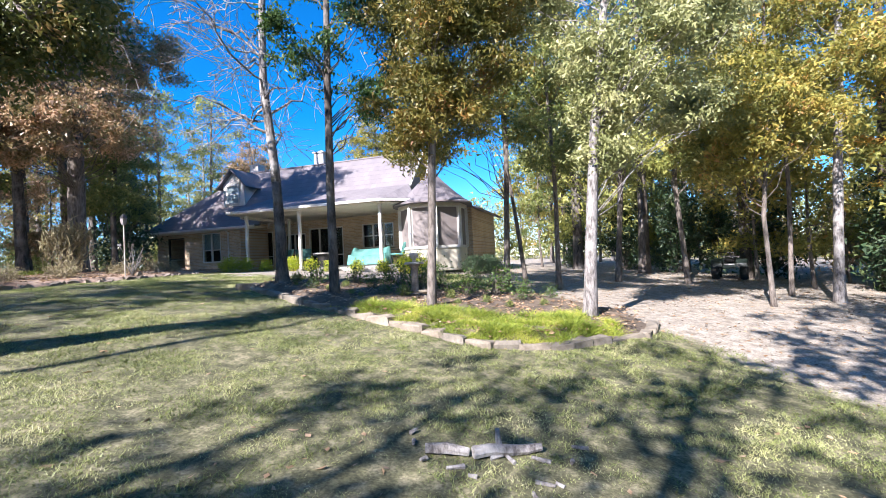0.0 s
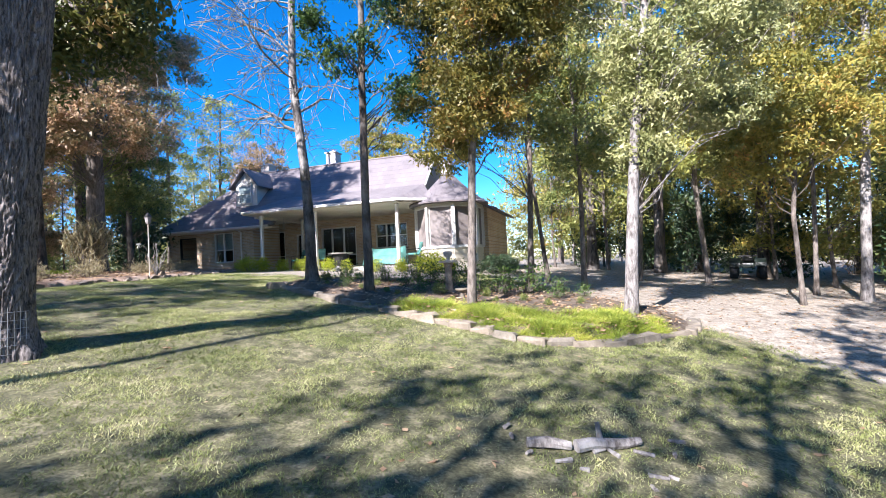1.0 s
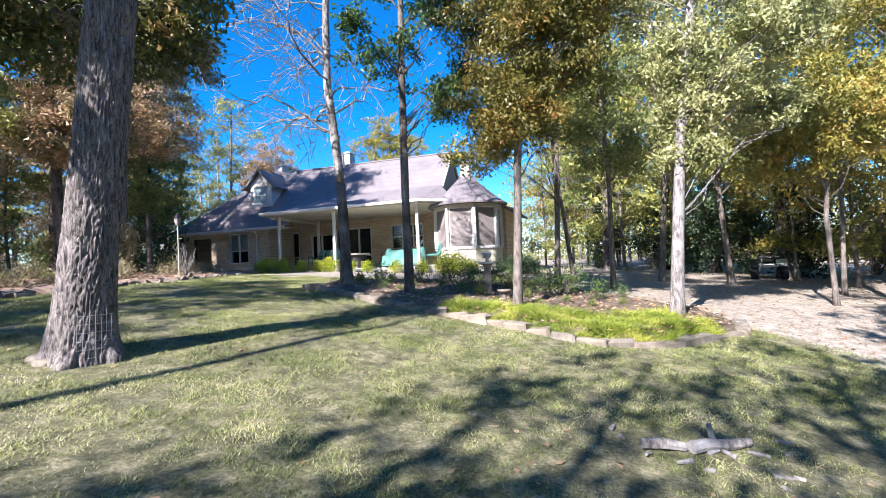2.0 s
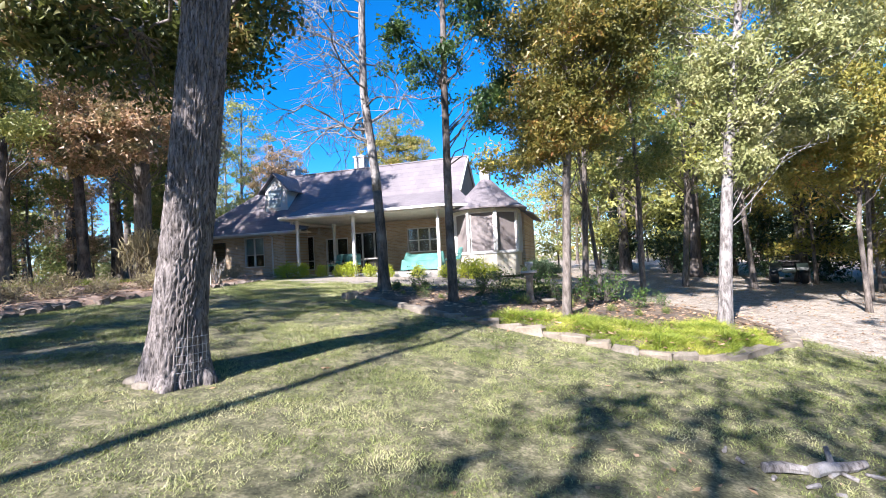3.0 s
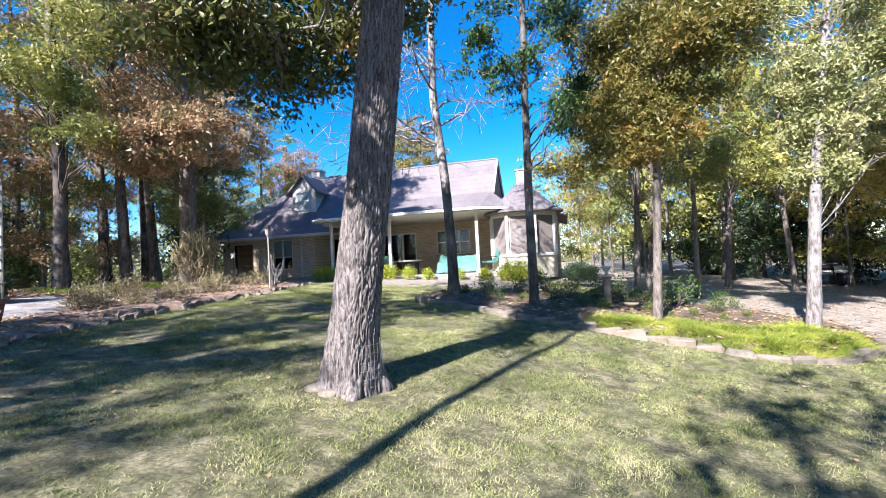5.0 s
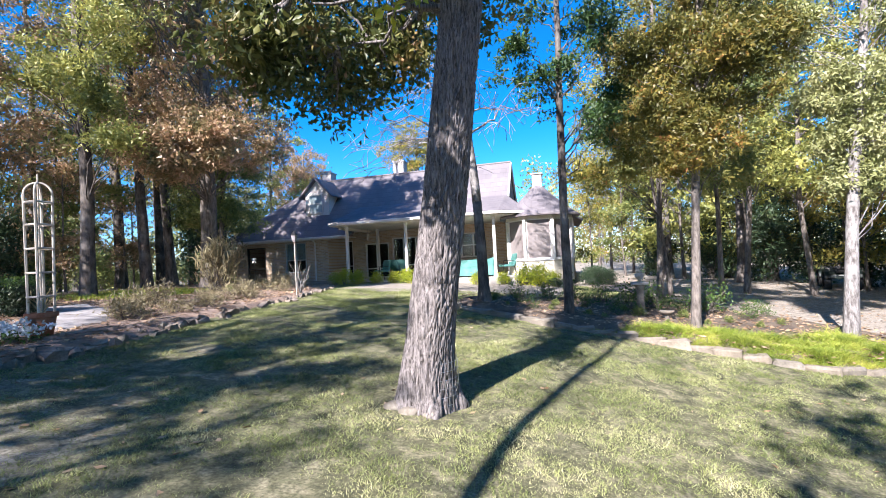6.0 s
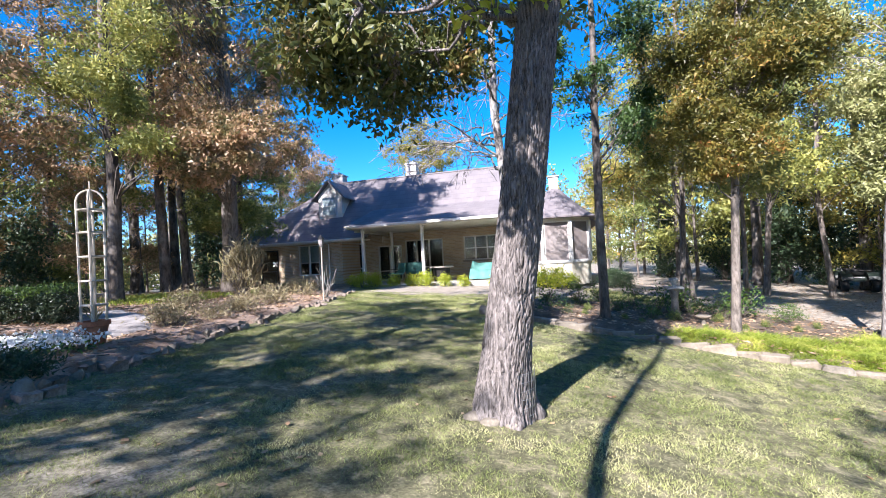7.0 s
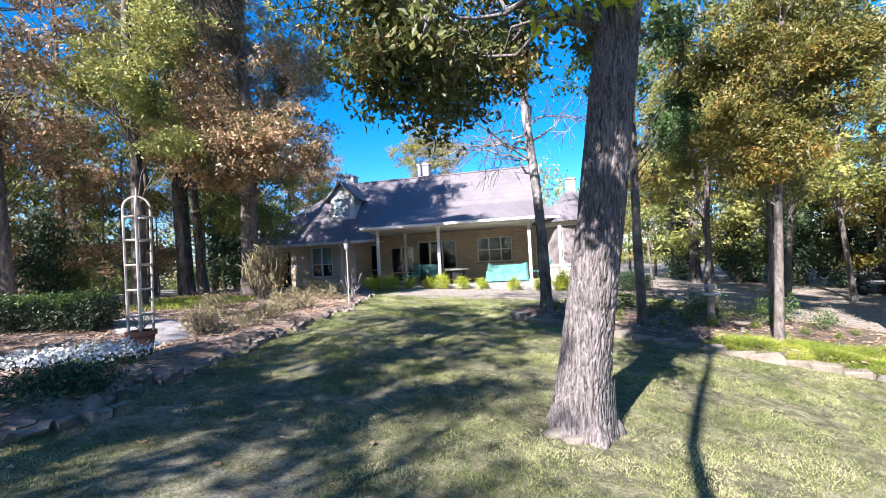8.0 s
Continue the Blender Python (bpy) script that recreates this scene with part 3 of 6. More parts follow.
ring = [corner(k, RAD) for k in range(8)]
part("bay_base", ([(x, y, z) for z in (1.45, 2.36) for x, y in ring], [tuple(range(7, -1, -1)), tuple(range(8, 16))] + [(k, (k + 1) % 8, 8 + (k + 1) % 8, 8 + k) for k in range(8)]), CREAM, house, "cream painted base of the bay", bevel=0.01)
big_ring = [corner(k, RAD + 0.05) for k in range(8)]
part("bay_sill", ([(x, y, z) for z in (2.36, 2.43) for x, y in big_ring], [tuple(range(7, -1, -1)), tuple(range(8, 16))] + [(k, (k + 1) % 8, 8 + (k + 1) % 8, 8 + k) for k in range(8)]), WHITE, house, bevel=0.01)
part("bay_header", ([(x, y, z) for z in (4.08, 4.2) for x, y in big_ring], [tuple(range(7, -1, -1)), tuple(range(8, 16))] + [(k, (k + 1) % 8, 8 + (k + 1) % 8, 8 + k) for k in range(8)]), CREAM, house, bevel=0.01)
for k in range(8):
    x, y = ring[k]
    part("bay_post", turned(box(x - 0.065, x + 0.065, y - 0.065, y + 0.065, 2.43, 4.08), radians(-112.5 + 45 * k), (x, y)), WHITE, house, bevel=0.008)
    (xa, ya), (xb, yb) = corner(k, RAD - 0.05), corner(k + 1, RAD - 0.05)
    if k in (7, 0, 1, 2):
        mx, my, half, ang = (xa + xb) / 2, (ya + yb) / 2, math.hypot(xb - xa, yb - ya) / 2 - 0.05, math.atan2(yb - ya, xb - xa)
        w = part("bay_window", turned(join(box(mx - half, mx - half + 0.035, my - 0.03, my + 0.03, 2.43, 4.08), box(mx + half - 0.035, mx + half, my - 0.03, my + 0.03, 2.43, 4.08), box(mx - half + 0.035, mx + half - 0.035, my - 0.03, my + 0.03, 4.03, 4.08), box(mx - half + 0.035, mx + half - 0.035, my - 0.03, my + 0.03, 2.43, 2.48)), ang, (mx, my)), WHITE, house)
        part("solar_screen", turned(box(mx - half + 0.035, mx + half - 0.035, my - 0.012, my + 0.012, 2.48, 4.03), ang, (mx, my)), SCREEN, w, "grey solar screen")
    else:
        part("bay_panel", ([(xa, ya, 2.43), (xb, yb, 2.43), (xb, yb, 4.08), (xa, ya, 4.08)], [(0, 1, 2, 3)]), CREAM, house)
bell = [(1.72, 4.2), (1.72, 4.26), (1.42, 4.45), (1.02, 4.78), (0.6, 5.18), (0.22, 5.58)]
part("bay_roof", lathe(BX, BY, bell, 24), SHINGLE, house, "bell-shaped grey shingle turret roof")
part("bay_finial", join(box(BX - 0.2, BX + 0.2, BY - 0.2, BY + 0.2, 5.35, 6.08), box(BX - 0.25, BX + 0.25, BY - 0.25, BY + 0.25, 6.08, 6.14)), STUCCO, house, "pale stucco flue on the turret", bevel=0.015)


def window(name, a0, a1, z0, z1, y, bars_x=(), bars_z=(), pane_mat=None, parent=None, label="", trim=None):
    """A framed opening with its panes, set into a wall's front."""
    w = part(name, join(box(a0, a0 + 0.06, y, y + 0.1, z0, z1), box(a1 - 0.06, a1, y, y + 0.1, z0, z1), box(a0 + 0.06, a1 - 0.06, y, y + 0.1, z1 - 0.06, z1), box(a0 + 0.06, a1 - 0.06, y, y + 0.1, z0, z0 + 0.06)), trim or WHITE, parent, label, bevel=0.006)
    for v in bars_x:
        part("mullion", box(v - 0.035, v + 0.035, y + 0.005, y + 0.09, z0 + 0.06, z1 - 0.06), WHITE, w)
    for v in bars_z:
        part("rail", box(a0 + 0.06, a1 - 0.06, y + 0.01, y + 0.085, v - 0.025, v + 0.025), trim or WHITE, w)
    xs = [a0 + 0.06, *bars_x, a1 - 0.06]
    for p0, p1 in zip(xs, xs[1:]):
        p = part("pane", box(p0, p1, y + 0.045, y + 0.053, z0 + 0.06, z1 - 0.06), pane_mat or GLASS, w)
        p.visible_shadow = pane_mat is not None
    return w


WY = 20.56
window("sliding_door", *slider, FZ, 3.88, WY, (-12.77, -12.08), (2.42,), None, house, "white framed sliding glass door")
window("french_door", *french, FZ, 3.66, WY, (-14.3,), (2.3,), None, house, "white framed glazed double door")
window("tall_window", *tall, FZ + 0.2, 3.88, WY, (), (2.5,), None, house, "tall narrow dark window")
w = window("triple_window", *pane3, 2.65, 3.9, WY, (-9.62, -9.02), (3.27,), None, house, "white framed triple window")
part("sill", box(pane3[0] - 0.06, pane3[1] + 0.06, 20.48, 20.6, 2.58, 2.65), STONE, w)
window("back_door", *back_door, FZ, 3.8, WY, (), (2.75,), None, house, "dark glazed side door")
w = window("wing_window", *wing_win, 2.3, 3.85, 18.52, (-17.92,), (2.95,), None, house, "white framed window with pale teal blinds")
for x0, x1 in ((-18.44, -17.96), (-17.88, -17.38)):
    part("blind", box(x0, x1, 18.62, 18.63, 2.97, 3.78), BLIND, w, "pale teal blind")
window("wing_dark_window", *wing_dark, 1.9, 3.7, 18.52, (), (2.6,), None, house, "wide dark window in the shade", METAL)

# ---------------------------------------------------------------- porch furniture
sofa = thing("covered_sofa", (-8.45, 17.75, FZ), "porch sofa under a teal canvas cover", "sofa")
sx, sy, sv, sf = np.linspace(-9.42, -7.5, 22), np.linspace(17.35, 18.2, 10), [], []
for j, yy in enumerate(sy):
    for i, xx in enumerate(sx):
        q = j / 9
        h = 0.42 + 0.32 * float(soft_step(0.35, 0.75, q)) + 0.09 * float(soft_step(-7.9, -7.6, xx) + soft_step(-9.05, -9.3, xx)) + 0.035 * noise.noise((xx * 4, yy * 4, 1))
        edge = i in (0, 21) or j in (0, 9)
        sv.append((xx + 0.03 * noise.noise((yy * 7, xx * 7, 5)), yy + 0.03 * math.sin(xx * 16) * (1 if j == 0 else 0), FZ + (0.05 + 0.03 * noise.noise((xx * 9, yy * 3, 2)) if edge else h)))
sf = [(j * 22 + i, j * 22 + i + 1, (j + 1) * 22 + i + 1, (j + 1) * 22 + i) for j in range(9) for i in range(21)]
part("cover", (sv, sf), TEAL, sofa, smooth=True)
part("sofa_frame", join(*(box(x - 0.03, x + 0.03, y - 0.03, y + 0.03, FZ, FZ + 0.36) for x in (-9.25, -7.65) for y in (17.5, 18.05)), box(-9.3, -7.6, 17.45, 18.1, FZ + 0.3, FZ + 0.38)), METAL, sofa)


def patio_chair():
    c = thing("patio_chair", (0, 0, 0), "teal canvas patio chair on a metal frame", "chair", "chairs on the porch")
    part("seat", box(-0.27, 0.27, -0.26, 0.26, 0.38, 0.47), TEAL, c, bevel=0.03)
    v, f = box(-0.27, 0.27, 0.2, 0.3, 0.45, 0.92)
    part("backrest", ([(x, y + 0.25 * (z - 0.45), z) for x, y, z in v], f), TEAL, c, bevel=0.03)
    for x in (-0.25, 0.25):
        part("armrest", join(tube([(x, -0.25, 0.0), (x, -0.25, 0.62), (x, 0.28, 0.64)], [0.015] * 3, 6)), METAL, c)
        part("leg", tube([(x, 0.25, 0.42), (x, 0.32, 0.0)], [0.015, 0.015], 6), METAL, c)
    return c


chair = patio_chair()
chair.matrix_basis = pose(-12.9, 17.75, FZ, 0, 0, -35)
for x, y, a in ((-11.75, 17.75, 30), (-12.4, 18.7, 170), (-7.0, 17.4, -60)):
    copy_thing(chair, pose(x, y, FZ, 0, 0, a))
tb = thing("fire_table", (-10.75, 17.9, FZ), "round dark patio table with a pale top", "table")
part("tabletop", lathe(-10.75, 17.9, [(0.5, FZ + 0.6), (0.55, FZ + 0.62), (0.55, FZ + 0.66), (0.5, FZ + 0.68)], 24), CONCRETE, tb)
part("pedestal", lathe(-10.75, 17.9, [(0.38, FZ), (0.36, FZ + 0.05), (0.4, FZ + 0.6)], 16), METAL, tb)
wc = thing("wind_chime", (-13.3, 17.3, 4.25), "hanging brass wind chime below the porch ceiling", "wind chime")
part("cord", tube([(-13.3, 17.3, 4.25), (-13.3, 17.3, 3.95)], [0.006, 0.006], 5), STEEL, wc)
part("disc", lathe(-13.3, 17.3, [(0.05, 3.94), (0.05, 3.96)], 10), TIMBER, wc)
for k in range(5):
    a = k * 1.257
    part("pipe", tube([(-13.3 + 0.04 * math.cos(a), 17.3 + 0.04 * math.sin(a), 3.94), (-13.3 + 0.04 * math.cos(a), 17.3 + 0.04 * math.sin(a), 3.62 + 0.03 * k)], [0.012, 0.012], 6), TIMBER, wc)


# ---------------------------------------------------------------- trees
def leaf_cloud(rng, centres, spread, count, size, droop=0.3, narrow=0.55, spray=False, plain=False):
    """Many small leaves round the given twig ends: points and triangles. plain: three-cornered leaves, for trees farther off."""
    c = np.repeat(np.asarray(centres), count, axis=0)
    k = len(c)
    if spray:                      # leaves strung along flat, drooping twigs
        w = np.repeat(rng.uniform(0, 2 * math.pi, len(centres)), count)
        reach = rng.uniform(-1.0, 1.0, k) * np.mean(spread) * 1.6
        p = c + np.stack([np.cos(w) * reach, np.sin(w) * reach, -0.25 * np.abs(reach)], 1) + rng.normal(size=(k, 3)) * np.asarray(spread) * np.array([0.55, 0.55, 0.38])
    else:
        p = c + rng.normal(size=(k, 3)) * np.asarray(spread)
    d = rng.normal(size=(k, 3))
    d[:, 2] -= droop
    d /= np.linalg.norm(d, axis=1)[:, None]
    s = np.cross(d, rng.normal(size=(k, 3)))
    s /= np.linalg.norm(s, axis=1)[:, None]
    n3 = np.cross(d, s)
    ln = size * rng.uniform(0.6, 1.3, (k, 1))
    if plain:
        v = np.stack([p + s * ln * narrow * 0.45, p - s * ln * narrow * 0.45, p + d * ln * 1.1], 1).reshape(-1, 3)
        return v, np.arange(3 * k).reshape(-1, 3)
    v = np.stack([p, p + d * ln * 0.5 + s * ln * narrow * 0.5 + n3 * ln * 0.1, p + d * ln, p + d * ln * 0.5 - s * ln * narrow * 0.5 + n3 * ln * 0.1], 1).reshape(-1, 3)
    b0 = np.arange(k)[:, None] * 4
    return v, np.concatenate([b0 + [0, 1, 2], b0 + [0, 2, 3]], 1).reshape(-1, 3)


def in_blob(rng, blob, k):
    """Random places in an ellipsoid, more of them near its skin."""
    (cx, cy, cz), (rx, ry, rz) = blob
    d = rng.normal(size=(k, 3))
    d /= np.linalg.norm(d, axis=1)[:, None]
    r = rng.uniform(0.12, 1.0, (k, 1)) ** 0.5
    return np.array([cx, cy, cz]) + d * r * np.array([rx, ry, rz])


def tufted(rng, blob, k, gap=0.04):
    """Twig ends in a crown's lobe, with ragged gaps between tufts."""
    out, off = [], Vector(rng.uniform(-50, 50, 3))
    for q in in_blob(rng, (blob[0], tuple(1.15 * v for v in blob[1])), k * 3):
        if noise.noise(Vector(q) * 1.1 + off) > gap:
            out.append(q)
    return np.array(out[:k] if len(out) > 2 else [blob[0]] * 3)


def along_path(path, z):
    for a, b2 in zip(path, path[1:]):
        if a[2] <= z <= b2[2]:
            t = (z - a[2]) / (b2[2] - a[2])
            return Vector(a).lerp(Vector(b2), t)
    return Vector(path[-1])


def limb(rng, a, b2, r, sag=0.15, steps=5):
    """A crooked, tapering branch between two points."""
    a, b2 = Vector(a), Vector(b2)
    pts = []
    ln = (b2 - a).length
    for i in range(steps + 1):
        t = i / steps
        q = a.lerp(b2, t)
        q.z += sag * ln * math.sin(math.pi * t) * 0.5
        if 0 < i:
            q += Vector(rng.normal(size=3)) * ln * 0.035
        pts.append(q)
    return tube(pts, [max(0.006, r * (1 - 0.8 * i / steps)) for i in range(steps + 1)], 5, False), pts


def flared(path, radii, flare):
    return [(r * (1 + flare * math.exp(-max(p[2], 0) * 4.5))) for p, r in zip(path, radii)]


def spine(path, step=0.5):
    """Finer points along a trunk's path."""
    out = []
    z = path[0][2]
    while z < path[-1][2]:
        out.append(along_path(path, z))
        z += step
    out.append(Vector(path[-1]))
    return out


def tree(name, place, label, path, r0, r1, blobs, clusters, leaves, size, bark, leaf, seed, spread=0.3, sides=9, stubs=0, group="", flare=0.5, gap=0.16, plain=False):
    """A tree: tapered trunk with limbs, and a crown of many leaves in loose clumps. path and blobs count from its base."""
    rng = np.random.default_rng(seed)
    e = thing(name, place, label, "tree", group)
    o = np.array(place)
    fine = spine(path, 0.6)
    top = path[-1][2]
    radii = [r0 + (r1 - r0) * max(0, p.z) / top for p in fine]
    shapes = [tube([Vector(p) + Vector(o) for p in fine], flared(fine, radii, flare), sides, True, 0.05, random.Random(seed))]
    centres, limbs = [], []
    for blob in blobs:
        pts = tufted(rng, blob, clusters, gap)
        centres.append(pts)
        for q in pts[:: max(1, clusters // 7)]:
            z = min(max(q[2] - 0.7 * math.hypot(q[0], q[1]) - 0.3, 0.2 * top), top * 0.97)
            a = along_path(path, z)
            sh, _ = limb(rng, a + Vector(o), Vector(q) + Vector(o), max(0.01, r1 * 0.4), 0.1)
            limbs.append(sh)
    for _ in range(stubs):
        z = rng.uniform(0.25, 0.8) * top
        a = along_path(path, z)
        w = rng.uniform(0, 6.28)
        ln = rng.uniform(0.4, 1.4)
        limbs.append(limb(rng, a + Vector(o), a + Vector(o) + Vector((math.cos(w) * ln, math.sin(w) * ln, rng.uniform(-0.1, 0.6))), 0.02)[0])
    part("trunk", join(*shapes), bark, e, smooth=True)
    if stubs:
        tagged(part("branchwork", join(*limbs), bark, e, smooth=True), kind="stuff")
    else:
        for sh in limbs[::3]:
            part("limb", sh, bark, e, smooth=True)
        tagged(part("twigwork", join(*limbs[1::3], *limbs[2::3]), bark, e, smooth=True), kind="stuff")
    if len(centres):
        v, f = leaf_cloud(rng, np.concatenate(centres), spread, leaves, size, spray=True, plain=plain)
        part("crown", (v + o, f), leaf, e)
    return e


# The big lawn oak: deep ridged bark modelled on the trunk.
OX, OY = -6.15, 3.02
OZ = float(gz(OX, OY))
oak = thing("oak_tree", (OX, OY, OZ), "large oak with deeply ridged grey bark and hanging leafy boughs", "tree")
oak_path = [(0, -0.03, -0.3), (0.01, -0.03, 0.3), (0.12, -0.03, 1.05), (0.31, -0.02, 2.2), (0.62, 0.0, 4.4), (0.9, 0.03, 6.5), (1.05, 0.25, 9.0), (1.15, 0.3, 12.5)]
SID, ov, of = 168, [], []
zs = np.arange(-0.25, 5.4, 0.024)
for z in zs:
    c = along_path(oak_path, z)
    r = 0.234 - 0.007 * z + 0.1 * math.exp(-max(z, 0) * 2.4)
    for k in range(SID):
        w = 2 * math.pi * k / SID
        lobes = 0.24 * math.exp(-max(z, 0) * 5.0) * max(0, math.sin(5 * w + 0.7)) + 0.03 * math.sin(3 * w + 1)
        n0 = noise.noise((math.cos(w) * 2 + 7, math.sin(w) * 2, z * 1.5)) * 0.5
        n1 = noise.noise((math.cos(w + n0) * 11.5, math.sin(w + n0) * 11.5, z * 3.2))
        n2 = noise.noise((math.cos(w - n0) * 21 + 3, math.sin(w - n0) * 21, z * 7.5))
        ridge = 0.03 * min(1, abs(n1) * 5.0) + 0.014 * min(1, abs(n2) * 5)
        rr = r * (1 + lobes) + ridge - 0.024
        ov.append((OX + c.x + rr * math.cos(w), OY + c.y + rr * math.sin(w), OZ + z))
for j in range(len(zs) - 1):
    for k in range(SID):
        of.append((j * SID + k, j * SID + (k + 1) % SID, (j + 1) * SID + (k + 1) % SID, (j + 1) * SID + k))
part("trunk", (ov, of), BARK_OAK, oak, smooth=True)
orng = np.random.default_rng(5)
o = Vector((OX, OY, OZ))
upper = [p for p in spine(oak_path, 0.6) if p.z > 4.9]
oak_shapes = []
part("upper_trunk", tube([p + o for p in upper], [0.2 - 0.02 * i for i in range(len(upper))], 12), BARK_OAK, oak, smooth=True)
# the last lobe hangs out of view, added to shade the upper trunk
oak_blobs = [((-1.8, 0.9, 4.35), (0.8, 1.1, 0.75), 52), ((-1.45, 1.9, 4.9), (0.85, 0.8, 0.85), 46), ((-1.9, -0.35, 4.6), (0.7, 0.6, 0.7), 30), ((-2.5, 0.9, 5.7), (1.3, 1.4, 0.8), 50), ((-0.85, 2.1, 5.3), (0.65, 0.6, 0.8), 26), ((-1.2, 1.4, 6.4), (1.2, 1.1, 0.8), 30), ((-0.8, 3.2, 8.6), (2.0, 1.8, 1.4), 12), ((-3.4, 1.2, 8.2), (2.4, 1.8, 1.4), 34), ((1.2, 1.2, 6.6), (0.9, 0.9, 0.9), 22), ((2.2, 1.8, 9.5), (1.6, 1.5, 1.2), 10), ((-0.6, 0.2, 6.6), (0.9, 0.7, 0.8), 22), ((0.5, 0.9, 4.75), (0.35, 0.4, 0.4), 8), ((-0.66, -3.75, 7.2), (0.5, 0.8, 2.3), 300)]
oak_tips = []
for cc, rr, k in oak_blobs:
    pts = tufted(orng, (cc, rr), k, -0.05)
    oak_tips.append(pts)
    root = along_path(oak_path, max(4.2, cc[2] - 1.6))
    hub = Vector(cc) * 0.75 + root * 0.25
    part("bough", limb(orng, root + o, hub + o, 0.1 if cc[2] > 6.5 else 0.045, 0.1, 7)[0], BARK_OAK, oak, smooth=True)
    for q in pts[::3]:
        oak_shapes.append(limb(orng, hub + o, Vector(q) + o, 0.03, -0.1)[0])
tagged(part("twigwork", join(*oak_shapes), BARK_OAK, oak, smooth=True), kind="stuff")
v, f = leaf_cloud(orng, np.concatenate(oak_tips), (0.24, 0.24, 0.2), 70, 0.125, 0.6, 0.42, True)
part("crown", (v + np.array(o), f), LEAF_OAK, oak)
sprig = np.array([(-0.12 + 0.16 * i, -0.3 - 0.02 * i, 4.3 - 0.015 * (i - 3) ** 2) for i in range(6)])
v, f = leaf_cloud(orng, sprig, 0.09, 22, 0.13, 0.5, 0.5)
tagged(part("sprig", (v + np.array(o), f), LEAF_LIME, oak, "bright lime-green leafy sprig"), kind="stuff")
# wire guard against the trunk
guard = thing("wire_guard", (OX, OY, OZ), "bent galvanised wire mesh guard at the oak's foot", "wire guard")
for k in range(7):
    a = radians(-52 + 9 * k)
    part("wire", tube([(OX + 0.02 + 0.33 * math.cos(a), OY + 0.33 * math.sin(a), OZ + 0.01), (OX + 0.05 + 0.3 * math.cos(a), OY + 0.3 * math.sin(a), OZ + 0.5 + 0.04 * math.sin(3 * k))], [0.003, 0.003], 4), STEEL, guard)
for k in range(6):
    part("hoop", tube([(OX + 0.02 + 0.006 * k + (0.332 - 0.006 * k) * math.cos(radians(a)), OY + (0.332 - 0.006 * k) * math.sin(radians(a)), OZ + 0.04 + 0.085 * k) for a in range(-54, 8, 10)], [0.0027] * 7, 4), STEEL, guard)

# Bare tree with a pale upper trunk; shade is put into its foot's darker bark
bx, by = -6.6, 9.4
bz = float(gz(bx, by)) + 0.05
birch = thing("bare_tree", (bx, by, bz), "slender leafless tree with a pale upper trunk, its foot painted darker as shade", "tree")
bp = [(0, 0, -0.2), (-0.02, 0, 1.5), (-0.08, -0.02, 2.9), (-0.27, -0.1, 5.1), (-0.22, -0.1, 7.0), (-0.1, 0, 9.0), (0.1, 0.1, 12.5)]
rng = np.random.default_rng(11)
o = Vector((bx, by, bz))
fine = spine(bp, 0.35)
wide = flared(fine, [0.135 - 0.0075 * max(0, p.z) for p in fine], 0.7)
part("trunk", tube([p + o for p in fine[:9]], wide[:9], 12, True, 0.04, random.Random(3)), BARK_WOODS, birch, smooth=True)
part("upper_trunk", tube([p + o for p in fine[8:]], [1.01 * w for w in wide[8:]], 12, True, 0.04, random.Random(4)), BARK_PALE, birch, "pale upper trunk", smooth=True)
shapes = []
for i in range(30):
    z = rng.uniform(3.2, 11.5)
    w = rng.uniform(2.0, 4.4) if i % 3 else rng.uniform(0, 6.28)
    ln = rng.uniform(1.2, 3.6) * (1 - z / 22)
    a = along_path(bp, z)
    tip = a + Vector((math.cos(w) * ln, math.sin(w) * ln, rng.uniform(-0.25, 0.7) * ln))
    sh, pts = limb(rng, a + o, tip + o, 0.042 * (1 - z / 18), 0.25, 8)
    part("limb", sh, BARK_PALE, birch, smooth=True)
    for q in pts[2:]:
        for _ in range(2):
            d = Vector((math.cos(w), math.sin(w), 0)) * rng.uniform(0.1, 0.6) + Vector(rng.normal(size=3)) * 0.35
            sh2, p2 = limb(rng, q, q + d, 0.01, 0.1, 3)
            shapes.append(sh2)
            for _ in range(2):
                shapes.append(limb(rng, p2[2], p2[2] + d * 0.4 + Vector(rng.normal(size=3)) * 0.22, 0.006, 0.1, 2)[0])
tagged(part("twigwork", join(*shapes), BARK_PALE, birch, smooth=True), kind="stuff")

# Trees in the front bed and beside the drive
tree("bed_tree", g(-4.6, 8.5), "slim tree with tufts of dark green leaves", [(0, 0, -0.2), (0.0, 0, 2.2), (0.04, 0, 4.7), (0.1, 0, 6.6), (0.1, 0, 10.2)], 0.105, 0.04,
     [((0.35, 0, 4.3), (0.85, 0.7, 0.5)), ((0.85, 0.9, 4.8), (0.6, 0.5, 0.6)), ((-0.75, -0.5, 5.6), (0.5, 0.5, 0.5)), ((-0.5, 0.1, 5.6), (0.8, 0.7, 0.6)), ((0.7, 0, 6.2), (0.8, 0.8, 0.7)), ((-0.3, 0, 7.6), (1.1, 1.0, 0.8)), ((0.5, 0, 8.9), (1.2, 1.0, 0.9))], 26, 96, 0.095, BARK_WOODS, LEAF_DARK, 21, 0.18, plain=True)
